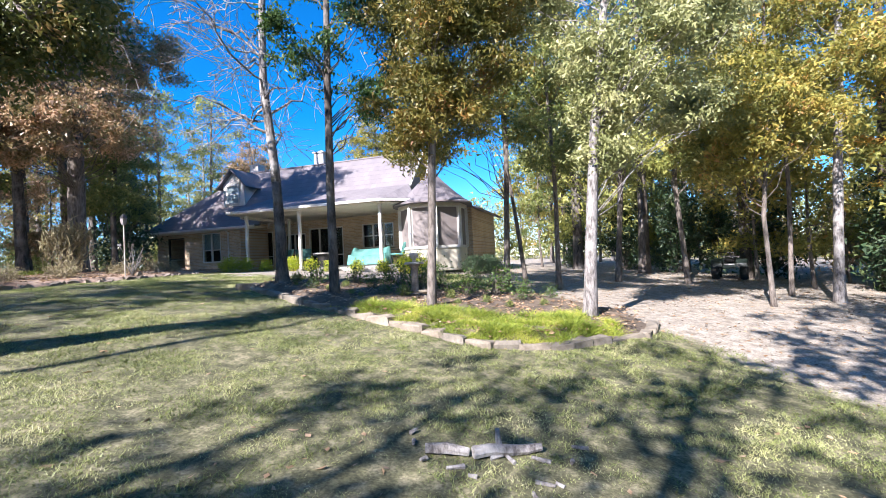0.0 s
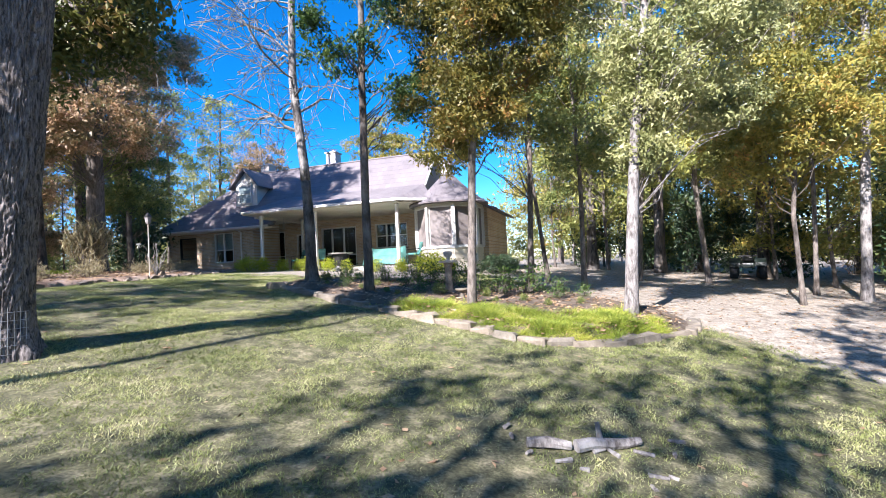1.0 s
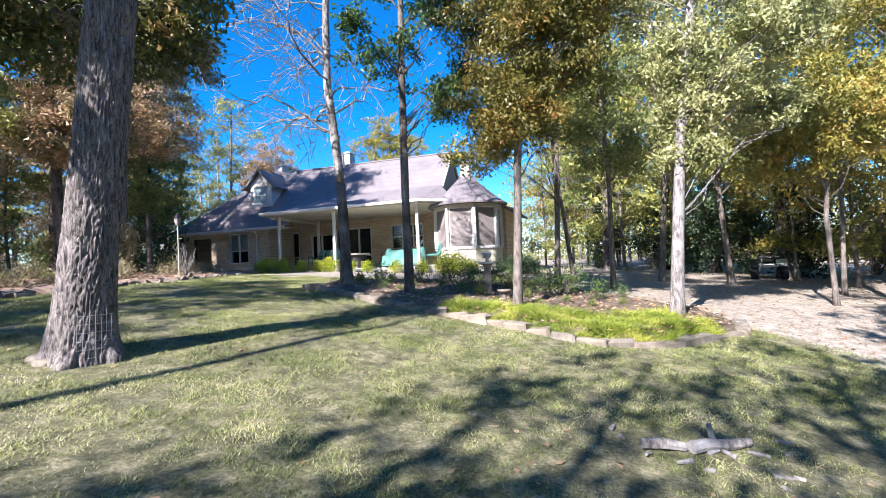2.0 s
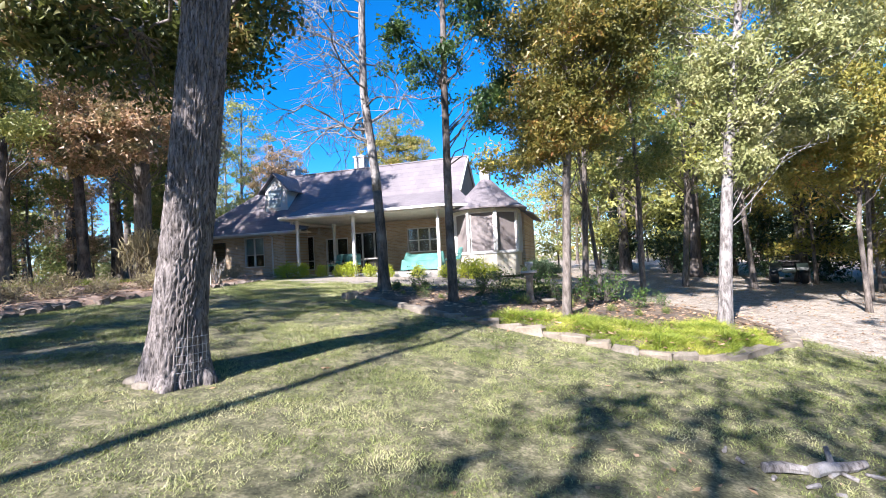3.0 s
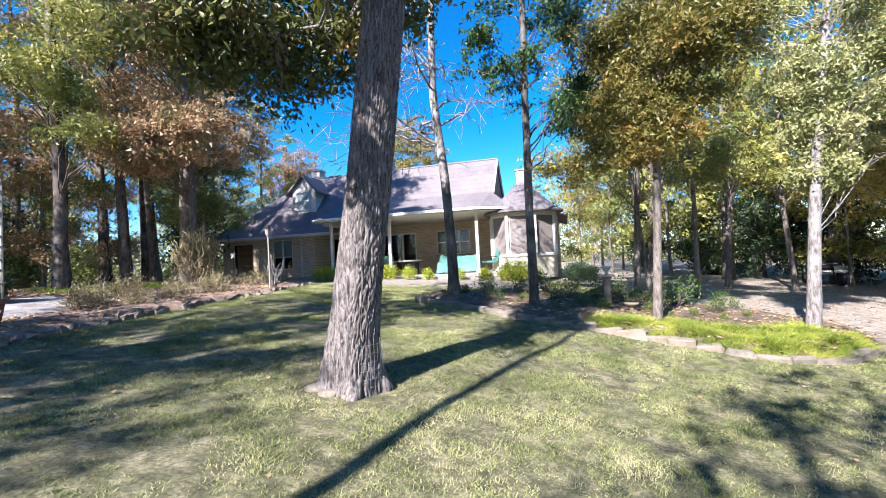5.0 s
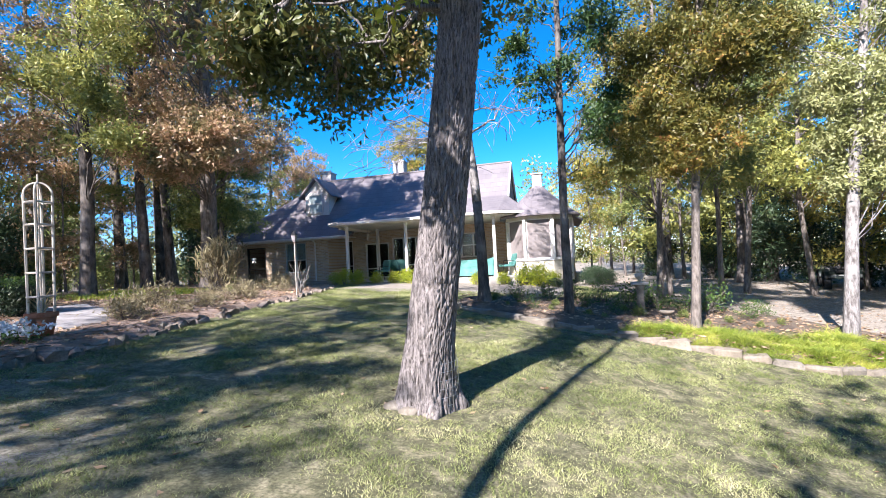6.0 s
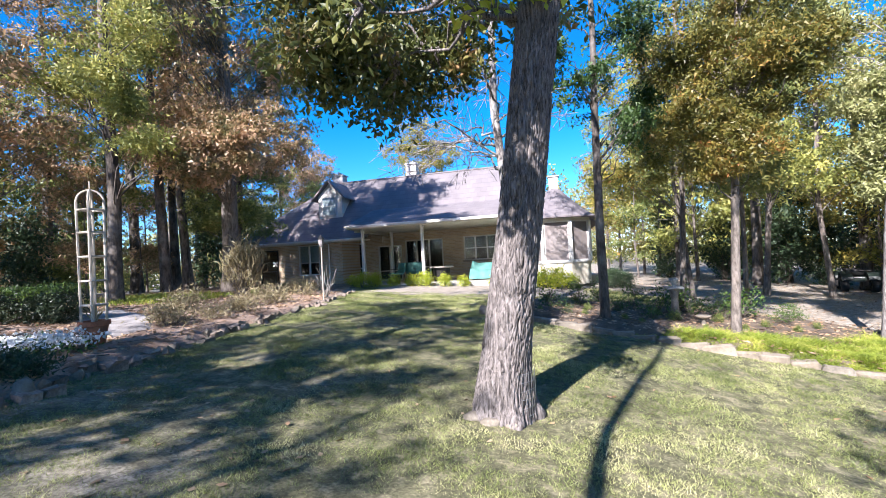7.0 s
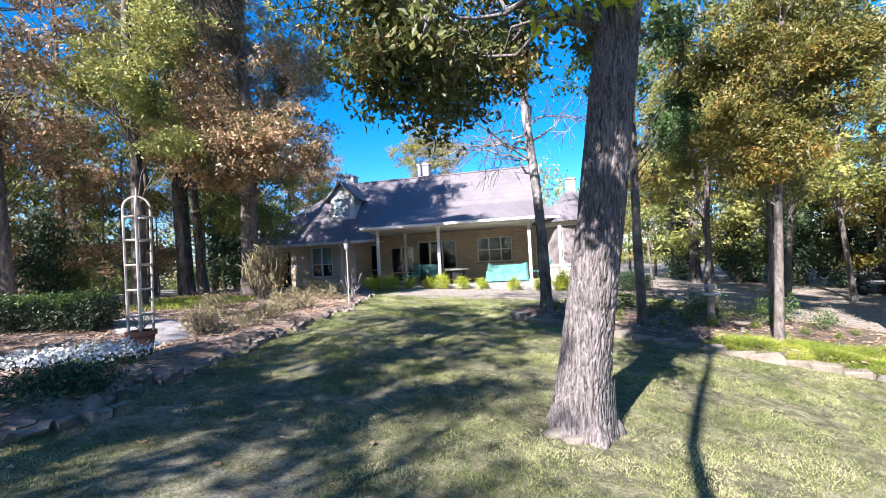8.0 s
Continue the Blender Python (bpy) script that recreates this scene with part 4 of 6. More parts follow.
tree("golden_tree", g(-2.27, 8.05), "slim grey-barked tree with dense golden-brown leaves", [(0, 0, -0.2), (0.15, 0, 2.8), (0.4, 0, 6.1), (0.55, 0, 10.0)], 0.085, 0.045,
     [((0.25, 0.2, 3.6), (0.9, 0.6, 0.5)), ((0.4, 0, 5.4), (1.1, 0.9, 0.6)), ((0.3, 0, 4.3), (0.6, 0.6, 0.9)), ((0.45, 0, 6.2), (0.7, 0.7, 1.1)), ((-0.35, 0.1, 4.4), (0.8, 0.7, 0.5)), ((0.95, 0.3, 4.8), (0.7, 0.8, 0.6)), ((-0.2, 0.4, 6.0), (1.0, 0.9, 0.8)), ((0.9, 0.2, 7.0), (1.1, 1.0, 0.9)), ((0.4, 0.2, 8.3), (1.2, 1.1, 0.8)), ((1.5, 0.1, 5.4), (0.6, 0.6, 0.6))], 56, 104, 0.08, BARK_GREY, LEAF_AMBER, 22, 0.19, gap=0.08, plain=True)
tree("pale_tree", g(0.56, 8.75), "straight pale trunk clothed in grey-green leaves", [(0, 0, -0.2), (0.13, 0, 1.8), (0.26, 0, 3.4), (0.58, 0, 6.0), (0.75, 0, 9.5)], 0.125, 0.028,
     [((0.35, 0.3, 3.3), (0.4, 0.3, 0.5)), ((0.45, 0.25, 4.1), (0.6, 0.5, 0.6)), ((0.1, 0.1, 5.0), (0.8, 0.7, 0.6)), ((1.1, 0.2, 4.8), (0.8, 0.8, 0.6)), ((0.5, 0.1, 6.4), (1.3, 1.1, 0.8)), ((1.9, 0.3, 5.3), (0.8, 0.8, 0.6)), ((-0.8, 0.5, 6.4), (0.8, 0.8, 0.7)), ((2.0, 0.3, 6.9), (1.0, 1.0, 0.8)), ((1.9, 0.9, 4.3), (0.6, 0.7, 0.5)), ((2.7, 0.9, 5.6), (0.7, 0.8, 0.6)), ((0.8, 0.1, 8.0), (1.1, 1.0, 0.8))], 46, 104, 0.082, BARK_PALE, LEAF_PALE, 23, 0.2, gap=0.06, plain=True)
tree("drive_tree", g(6.65, 13.9), "pale lichened trunk with golden leaves", [(0, 0, -0.2), (0.15, 0, 3.4), (0.35, 0, 6.3), (0.5, 0, 13.5)], 0.12, 0.05,
     [((0.3, 0, 6.0), (1.9, 1.6, 0.9)), ((-1.2, 0.3, 7.8), (2.2, 1.9, 1.3)), ((1.3, 0, 8.2), (2.2, 1.9, 1.4)), ((0.3, 0.2, 10.2), (2.0, 1.8, 1.2))], 52, 110, 0.11, BARK_PALE, LEAF_GOLD, 24, 0.26, plain=True)
tree("drive_tree", g(4.85, 12.75), "thin leaning trunk under golden-yellow boughs", [(0, 0, -0.2), (-0.1, 0, 2.2), (0.1, 0, 4.5), (0.2, 0, 8.5)], 0.06, 0.03,
     [((0.1, -0.3, 4.2), (1.6, 1.2, 0.9)), ((-0.9, -0.4, 3.9), (0.9, 0.8, 0.7)), ((0.5, -0.6, 5.0), (1.2, 0.9, 0.7)), ((-0.9, 0.2, 5.4), (1.5, 1.4, 0.9)), ((0.9, 0.2, 5.8), (1.6, 1.4, 1.0)), ((0.1, 0.2, 7.4), (2.0, 1.8, 1.3))], 46, 105, 0.1, BARK_GREY, LEAF_GOLD, 25, 0.24, gap=0.05, plain=True)
tree("drive_tree", g(6.05, 15.0), "slim grey trunk with yellow-green leaves", [(0, 0, -0.2), (0.1, 0, 3.0), (0.0, 0, 9.5)], 0.065, 0.03,
     [((0, 0, 5.0), (1.6, 1.5, 1.1)), ((-0.6, 0, 7.0), (1.9, 1.7, 1.3)), ((0.6, 0, 8.9), (2.1, 1.9, 1.5))], 40, 105, 0.11, BARK_GREY, LEAF_YELLOW, 26, 0.28, plain=True)
tree("yard_tree", g(-1.78, 13.8), "dark trunk with mixed green and golden leaves", [(0, 0, -0.2), (0.17, 0, 3.5), (0.27, 0, 7.0), (0.3, 0, 13.0)], 0.095, 0.03,
     [((-1.6, -2.0, 3.9), (0.9, 0.9, 0.7)), ((-0.7, -2.8, 4.8), (0.9, 0.9, 0.7)), ((0.4, 0, 5.6), (1.6, 1.4, 1.0)), ((-0.9, 0.1, 7.2), (1.5, 1.4, 1.1)), ((0.8, 0, 7.4), (1.3, 1.3, 1.0))], 44, 105, 0.11, BARK_GREY, LEAF_GOLD, 27, 0.26, plain=True)
tree("yard_tree", g(-1.27, 14.6), "thin dark trunk leaning towards its neighbour", [(0, 0, -0.2), (-0.2, -0.1, 1.9), (-0.45, -0.2, 4.0), (-0.5, -0.2, 7.0)], 0.075, 0.03,
     [((-0.4, -0.2, 5.6), (1.0, 0.9, 0.8)), ((-0.4, -0.1, 7.0), (1.3, 1.2, 0.9))], 30, 100, 0.11, BARK_GREY, LEAF_YELLOW, 28, 0.24, plain=True)
tree("yard_tree", g(-0.2, 13.3), "dark slim trunk with green leaves", [(0, 0, -0.2), (0.05, 0, 3.0), (-0.1, 0, 7.4)], 0.08, 0.03,
     [((0.2, 0, 4.3), (1.3, 1.2, 0.8)), ((-0.4, 0.2, 5.6), (1.4, 1.3, 0.9)), ((0.4, 0, 6.6), (1.1, 1.0, 0.7))], 42, 105, 0.11, BARK_GREY, LEAF_WOODS, 29, 0.26, plain=True)
# the last six lobes lie above the view, added to shade the roof's left part
tree("russet_oak", g(-16.4, 11.1), "tall oak with a pale lit trunk and russet leaves", [(0, 0, -0.3), (0.05, 0, 3.0), (0.1, 0, 7.0), (0.0, 0, 15.0)], 0.3, 0.05,
     [((1.9, -2.2, 4.5), (0.9, 0.9, 0.8)), ((1.5, -3.0, 3.9), (0.8, 0.8, 0.6)), ((1.2, -0.3, 5.2), (2.0, 1.8, 1.1)), ((0.6, 2.4, 8.6), (1.3, 1.3, 1.0)), ((-0.8, -0.6, 5.6), (1.8, 1.8, 1.2)), ((0.8, -0.2, 7.6), (2.4, 2.2, 1.4)), ((-1.0, 0, 9.4), (2.6, 2.4, 1.7)), ((0.3, 0, 11.6), (2.2, 2.2, 1.5)), ((0.2, -1.6, 12.4), (1.9, 1.7, 1.2)), ((-0.3, -3.4, 12.2), (2.0, 1.7, 1.2)), ((0.2, -5.2, 11.8), (1.9, 1.6, 1.1)), ((-2.4, -2.4, 12.8), (2.2, 2.0, 1.3)), ((-2.2, -4.8, 12.2), (2.0, 1.8, 1.2)), ((2.0, -6.6, 11.6), (1.4, 1.2, 0.9))], 58, 121, 0.119, BARK_GREY, LEAF_RUSSET, 30, 0.26, gap=0.0, plain=True)

tree("yellow_tree", g(-16.9, 7.4), "tall tree with bright yellow-green leaves", [(0, 0, -0.3), (0.1, 0, 3.0), (-0.1, 0, 7.0), (0.0, 0, 13.0)], 0.18, 0.06,
     [((1.4, -0.5, 4.2), (0.9, 0.8, 0.6)), ((0.7, -0.3, 5.5), (1.1, 1.0, 0.7)), ((-0.9, -0.3, 6.2), (1.2, 1.2, 0.8)), ((0.4, 0.4, 7.5), (1.3, 1.2, 0.8)), ((-1.2, 1.8, 8.6), (1.5, 1.4, 1.0)), ((0.4, 0, 11.0), (1.8, 1.7, 1.2))], 40, 120, 0.105, BARK_WOODS, LEAF_YELLOW, 33, 0.26, plain=True)

tree("olive_tree", g(-18.0, 13.6), "dense olive-green tree at the edge of the woods", [(0, 0, -0.3), (-0.1, 0, 2.0), (0.1, 0, 4.5), (0, 0, 7.0)], 0.13, 0.04,
     [((0.3, 0, 2.9), (1.4, 1.3, 0.8)), ((-0.6, 0.1, 4.1), (1.4, 1.3, 0.9)), ((0.8, -0.2, 4.4), (1.2, 1.2, 0.9)), ((-0.2, 0, 5.7), (1.5, 1.4, 0.9)), ((-1.4, 0.3, 3.2), (1.1, 1.1, 0.8))], 52, 100, 0.1, BARK_WOODS, LEAF_WOODS, 43, 0.24, gap=0.0, plain=True)

# Two trees behind the house, whose crowns show over its roof
zb = float(gz(-17.3, 37.3))
tree("maple_tree", (-17.3, 37.3, zb), "rounded tan and gold tree standing behind the house", [(0, 0, -0.3), (0.2, 0, 6.0), (0, 0, 15.5 - zb)], 0.22, 0.06,
     [((0.3, 0, 14.2 - zb), (2.5, 2.2, 1.5)), ((-1.3, 0, 12.9 - zb), (2.1, 2.0, 1.2)), ((1.6, 0, 12.6 - zb), (2.0, 1.9, 1.1)), ((0.2, 0, 11.2 - zb), (2.2, 2.0, 1.0))], 46, 90, 0.16, BARK_GREY, LEAF_GOLD, 41, 0.3, gap=-0.05, plain=True)
zb = float(gz(-23.6, 28.6))
tree("maple_tree", (-23.6, 28.6, zb), "pinkish tan tree rising behind the dormer", [(0, 0, -0.3), (0.1, 0, 4.0), (0, 0, 11.4 - zb)], 0.18, 0.05,
     [((0, 0, 10.4 - zb), (1.7, 1.6, 1.1)), ((-0.9, 0, 9.2 - zb), (1.6, 1.5, 1.1)), ((0.9, 0, 9.0 - zb), (1.5, 1.5, 1.0)), ((0, 0, 7.8 - zb), (1.9, 1.8, 1.0))], 44, 90, 0.13, BARK_GREY, LEAF_RUSSET, 42, 0.26, gap=-0.05, plain=True)

# Woodland round the yard: a few kinds, repeated.
WOODS = []
wood_blobs = [((0.4, 0, 6.2), (2.2, 2.0, 1.3)), ((-1.3, 0.6, 8.0), (2.3, 2.2, 1.5)), ((1.3, -0.5, 9.2), (2.4, 2.2, 1.6)), ((-0.4, -0.8, 11.2), (2.7, 2.5, 1.8)), ((0.3, 0.4, 13.6), (2.3, 2.2, 1.7))]
low_blobs = [((0.5, 0, 3.8), (1.7, 1.6, 1.1)), ((-0.8, 0.4, 5.4), (1.9, 1.8, 1.3)), ((0.6, -0.3, 7.2), (2.0, 1.9, 1.4)), ((0, 0, 9.2), (1.6, 1.6, 1.4))]
for i, (nm, lab, leaf, bk, blobs, rad) in enumerate((
        ("woodland_oak", "tall woodland oak with olive-green leaves", LEAF_WOODS, BARK_WOODS, wood_blobs, 0.24),
        ("woodland_oak", "tall woodland oak with golden-brown leaves", LEAF_GOLD, BARK_WOODS, wood_blobs, 0.22),
        ("woodland_elm", "woodland elm with yellow-green leaves", LEAF_YELLOW, BARK_GREY, low_blobs, 0.085),
        ("woodland_elm", "woodland elm with russet leaves", LEAF_RUSSET, BARK_GREY, low_blobs, 0.14),
        ("woodland_hickory", "tall hickory with pale green leaves", LEAF_PALE, BARK_PALE, wood_blobs, 0.18),
        ("woodland_maple", "woodland maple with orange leaves", LEAF_ORANGE, BARK_GREY, low_blobs, 0.13),
        ("woodland_hickory", "tall hickory with bright yellow-green leaves", LEAF_YELLOW, BARK_WOODS, wood_blobs, 0.19),
        ("woodland_oak", "tall woodland oak with russet leaves", LEAF_RUSSET, BARK_WOODS, wood_blobs, 0.22))):
    wr = random.Random(50 + i)
    top = blobs[-1][0][2] + 1
    pth = [(0, 0, -0.4), (wr.uniform(-0.2, 0.2), wr.uniform(-0.2, 0.2), top * 0.3), (wr.uniform(-0.4, 0.4), wr.uniform(-0.4, 0.4), top * 0.6), (0, 0, top)]
    WOODS.append(tree(nm, (0, 0, 0), lab, pth, rad, 0.05, blobs, 28, 80, (0.15, 0.15, 0.13, 0.13, 0.14, 0.12, 0.15, 0.14)[i], bk, leaf, 60 + i, 0.27, 8, 6, "trees of the woodland", plain=True))


def shrub(name, label, blobs, clusters, leaves, size, leaf, seed, spread, stems=9, group="", droop=0.0, narrow=0.55, category="shrub", plain=False):
    """A bush: stems from the ground and leaves round their ends."""
    rng = np.random.default_rng(seed)
    e = thing(name, (0, 0, 0), label, category, group)
    c = np.concatenate([in_blob(rng, q, clusters) for q in blobs])
    c[:, 2] = np.maximum(c[:, 2], 0.03)
    tagged(part("stemwork", join(*(limb(rng, (rng.normal() * 0.05, rng.normal() * 0.05, -0.05), q, 0.012, 0.1, 3)[0] for q in c[:: max(1, len(c) // stems)])), BARK_GREY, e), kind="stuff")
    v, f = leaf_cloud(rng, c, spread, leaves, size, droop, narrow, plain=plain)
    v[:, 2] = np.maximum(v[:, 2], -0.03)
    part("foliage", (v, f), leaf, e)
    return e


BRUSH = [shrub("underbrush", "olive and yellow woodland underbrush", [((0, 0, 0.7), (1.1, 1.0, 0.8)), ((0.7, 0.3, 1.3), (0.8, 0.8, 0.7))], 30, 44, 0.12, LEAF_WOODS, 81, 0.2, 20, "underbrush of the woodland", plain=True),
         shrub("underbrush", "brown and olive woodland underbrush", [((0, 0, 0.8), (1.2, 1.0, 0.9)), ((-0.6, 0.2, 1.5), (0.8, 0.8, 0.7))], 30, 40, 0.13, LEAF_RUSSET, 82, 0.22, 24, "underbrush of the woodland", plain=True),
         shrub("cedar_bush", "dense dark cedar bush", [((0, 0, 1.0), (1.0, 1.0, 1.1)), ((0, 0, 2.2), (0.6, 0.6, 0.9))], 34, 54, 0.14, LEAF_CEDAR, 83, 0.2, 20, "underbrush of the woodland", plain=True)]

first = {}
pick = random.Random(9)


def plant(stock, x, y, scale=1.0, turn=None, lift=0.0):
    """Stands one more of a kind at a place: the first time the original itself."""
    m = pose(x, y, float(gz(x, y)) + lift, 0, 0, pick.uniform(0, 360) if turn is None else turn) @ Matrix.Scale(scale, 4)
    if stock.name in first:
        return copy_thing(stock, m)
    first[stock.name] = True
    stock.matrix_basis = m
    return stock


UNDER = [tree("understory_tree", (0, 0, 0), "young %s understory tree leafy to the ground" % lab, [(0, 0, -0.3), (0.1, 0.05, 1.5), (0, 0, 5.0)], 0.05, 0.02, [((0.3, 0, 1.6), (1.0, 0.9, 0.7)), ((-0.5, 0.2, 2.6), (1.2, 1.1, 0.9)), ((0.4, -0.2, 3.6), (1.3, 1.2, 0.9)), ((0, 0, 4.8), (1.0, 1.0, 0.8))], 26, 56, 0.13, BARK_GREY, lf, 70 + i, 0.26, 6, 4, "young trees of the woodland", plain=True) for i, (lab, lf) in enumerate((("golden", LEAF_GOLD), ("yellow-green", LEAF_YELLOW), ("russet", LEAF_RUSSET), ("olive", LEAF_WOODS)))]
for k, x, y, s in ((3, 1.0, 26.0, 1.1), (3, -1.5, 23.5, 1.0), (1, 3.6, 24.0, 1.1), (0, 6.0, 22.0, 1.0), (3, 8.0, 24.5, 1.2), (1, 9.5, 19.5, 1.0), (0, 12.0, 22.0, 1.2), (1, 11.5, 17.0, 1.0), (0, 13.5, 14.0, 1.1), (1, 14.5, 18.0, 1.2), (1, 12.0, 11.0, 1.1), (0, 16.5, 11.5, 1.2), (0, 4.5, 28.5, 1.2), (1, 7.0, 29.0, 1.2), (0, -3.0, 27.0, 1.1),
                   (0, 6.6, 19.2, 1.3), (0, 7.6, 17.4, 1.2), (1, 10.4, 15.2, 1.4), (1, 12.6, 16.2, 1.4), (1, 10.8, 12.6, 1.3), (1, 1.0, 22.4, 1.5), (0, 5.4, 24.6, 1.6), (1, 13.4, 20.2, 1.7), (0, -0.6, 27.4, 1.5), (1, 15.6, 15.4, 1.7), (1, 14.2, 9.4, 1.3),
                   (3, -21.0, 10.5, 1.0), (2, -20.0, 9.0, 0.8), (3, -23.5, 8.5, 1.1), (2, -22.0, 12.5, 1.0), (3, -24.0, 6.0, 1.2), (0, -21.5, 5.0, 1.0), (3, -25.5, 12.5, 1.2), (2, -25.0, 15.5, 1.2), (3, -23.0, 17.5, 1.1), (3, -26.5, 9.0, 1.3), (0, -24.5, 3.0, 1.2)):
    plant(UNDER[k], x, y, s)
# trees that stand by themselves at the edge of the woods: kind, x, y, size
for k, x, y, s in ((7, -18.9, 10.9, 0.9), (3, -20.2, 6.6, 1.2), (7, -25.5, 11.5, 1.0), (1, -22.5, 14.8, 1.0), (3, -20.6, 13.6, 1.2), (6, -23.6, 17.6, 0.8), (2, -24.6, 21.0, 1.1), (2, -23.0, 24.0, 1.0), (0, -26.5, 18.5, 0.9),
                   (3, -26.0, 31.0, 0.92), (4, -30.0, 30.0, 0.85), (0, -33.0, 27.0, 0.95), (4, -35.0, 33.0, 0.95),
                   (2, 1.6, 16.7, 1.05), (2, 3.95, 17.2, 1.0), (0, 0.3, 22.6, 1.15), (2, -0.2, 25.5, 1.2), (1, 3.0, 21.0, 1.05), (5, 9.6, 14.6, 0.8), (0, 6.5, 20.0, 1.0), (1, 9.8, 18.0, 0.95), (0, 3.4, 24.5, 1.05)):
    plant(WOODS[k], x, y, s)
# dark cedars closing the view under the crowns: x, y, size, turn
for x, y, s, turn in ((2.4, 23.2, 1.1, 20), (4.6, 22.2, 1.2, 140), (7.6, 21.0, 1.2, 260), (9.6, 16.6, 1.1, 75), (0.3, 24.6, 1.0, 190), (11.4, 14.2, 1.1, 310)):
    plant(BRUSH[2], x, y, s, turn)
# the deeper woods
placed = []


def scatter(count, x0, x1, y0, y1, kinds, smin, smax, gap, stock, keep_off=None):
    n_done = 0
    for _ in range(count * 30):
        x, y = pick.uniform(x0, x1), pick.uniform(y0, y1)
        if any((x - a) ** 2 + (y - b2) ** 2 < gap * gap for a, b2 in placed) or (keep_off and keep_off(x, y)):
            continue
        placed.append((x, y))
        plant(stock[pick.choice(kinds)], x, y, pick.uniform(smin, smax))
        n_done += 1
        if n_done == count:
            return


scatter(11, -50, -22, 4, 30, (0, 1, 1, 3, 4, 3), 0.85, 1.2, 4.0, WOODS, lambda x, y: y > 0.62 * -x + 3 or y < -x * 0.22)
scatter(11, 3, 42, 21, 46, (0, 0, 1, 2, 4, 2, 5), 0.85, 1.25, 4.2, WOODS)
scatter(5, 14, 38, 8, 20, (0, 1, 2, 4, 5), 0.85, 1.2, 3.0, WOODS)
scatter(8, -10, 6, 30, 46, (2, 2, 3, 4), 0.7, 0.95, 3.2, WOODS, lambda x, y: x < -3)
placed.clear()
scatter(26, -40, -19.5, 0, 24, (0, 1, 1, 2), 0.7, 1.5, 1.8, BRUSH, lambda x, y: y > 0.75 * -x + 2)
scatter(24, 2, 36, 20, 42, (0, 1, 0, 1, 2), 0.7, 1.4, 1.8, BRUSH)
scatter(10, 11, 30, 8, 20, (0, 1, 2), 0.7, 1.4, 1.8, BRUSH)
scatter(14, -34, -22, 26, 40, (0, 1, 2), 1.0, 1.8, 2.0, BRUSH)

# unseen trees behind the walker, placed to shade the lawn, drive, hedge and left woods
SPARSE = tree("yard_oak", (0, 0, 0), "unseen half-bare yard oak with thinning leaves, added for shade", [(0, 0, -0.4), (0.1, 0, 4.0), (-0.1, 0, 8.0), (0, 0, 13.0)], 0.17, 0.05, [((0.5, 0, 7.0), (1.8, 1.7, 1.0)), ((-1.0, 0.5, 8.6), (2.0, 1.8, 1.2)), ((0.9, -0.4, 10.2), (2.1, 2.0, 1.3)), ((0, 0, 12.0), (2.0, 2.0, 1.3))], 14, 24, 0.26, BARK_GREY, LEAF_OAK, 95, 0.34, 8, 8, "trees behind the lawn")
for k, x, y, s in ((8, -12.3, -6.5, 0.9), (8, -12.8, -10.6, 0.95), (8, -15.0, -12.0, 1.1), (2, -13.4, -4.2, 0.9), (0, -12.0, -5.4, 0.85), (0, -10.9, -8.8, 0.68), (2, -16.8, -3.6, 0.75), (3, -19.4, -0.4, 1.0), (0, -22.0, 1.2, 0.9)):
    plant(SPARSE if k == 8 else WOODS[k], x, y, s)
for x, y, s in ((-4.6, -8.2, 0.9), (-5.9, -9.4, 0.85), (-2.2, -7.0, 0.95), (6.4, -4.2, 0.95), (4.6, -7.4, 1.0), (1.6, -3.4, 1.25), (2.8, -3.2, 1.3), (8.4, -2.6, 1.0), (6.2, -1.0, 0.85)):
    plant(SPARSE, x, y, s)
tree("lean_tree", g(-7.75, -5.6), "thin tall tree with a small high crown", [(0, 0, -0.3), (0.06, 0, 1.6), (0.1, 0, 3.4), (0.36, 0, 4.7), (0.0, 0, 6.1), (0.02, 0, 7.2), (0.14, 0, 9.0), (0, 0, 14.0)], 0.1, 0.04, [((0, 0, 11.8), (1.3, 1.2, 0.9)), ((0.5, 0.2, 13.4), (1.5, 1.4, 1.0))], 16, 26, 0.22, BARK_GREY, LEAF_OAK, 96, 0.3, 9, 12)

# unseen woods behind and beside the walker, clear of the lawn, added to block skylight
for x, y, s in ((-25, -24, 1.2), (-15, -25, 1.25), (-5, -25, 1.25), (5, -25, 1.2), (15, -23, 1.2), (23, -14, 1.2), (25, -7, 1.2), (24, 0, 1.1), (-35, -7, 1.1), (-27, -5, 1.0), (-26, -10, 1.1), (-27, 1, 0.95), (10, 1, 1.1), (13, 4, 1.1), (12, -4, 1.2)):
    plant(SPARSE, x, y, s)

# far woods that close the view, too far to tell tree from tree
rng = np.random.default_rng(77)
k = 60000
ang = rng.uniform(0, 2 * math.pi, k)
dist = rng.uniform(42, 62, k)
fx, fy = -4 + dist * np.cos(ang), 8 + dist * np.sin(ang)
hmax = 9 + 2.5 * np.sin(ang * 9) + 2 * np.sin(ang * 23 + 1)
# the half out of view is raised to block more of the sky's light
hmax = np.where(np.degrees(ang) > 185, hmax + 8, hmax)
hmax = np.where((np.degrees(ang) > 96) & (np.degrees(ang) < 133), 7.5, hmax)
fz = gz(fx, fy) + rng.uniform(0, 1, k) ** 1.3 * hmax
v, f = leaf_cloud(rng, np.stack([fx, fy, fz], 1), 0.5, 3, 0.4, 0.2, 0.7, plain=True)
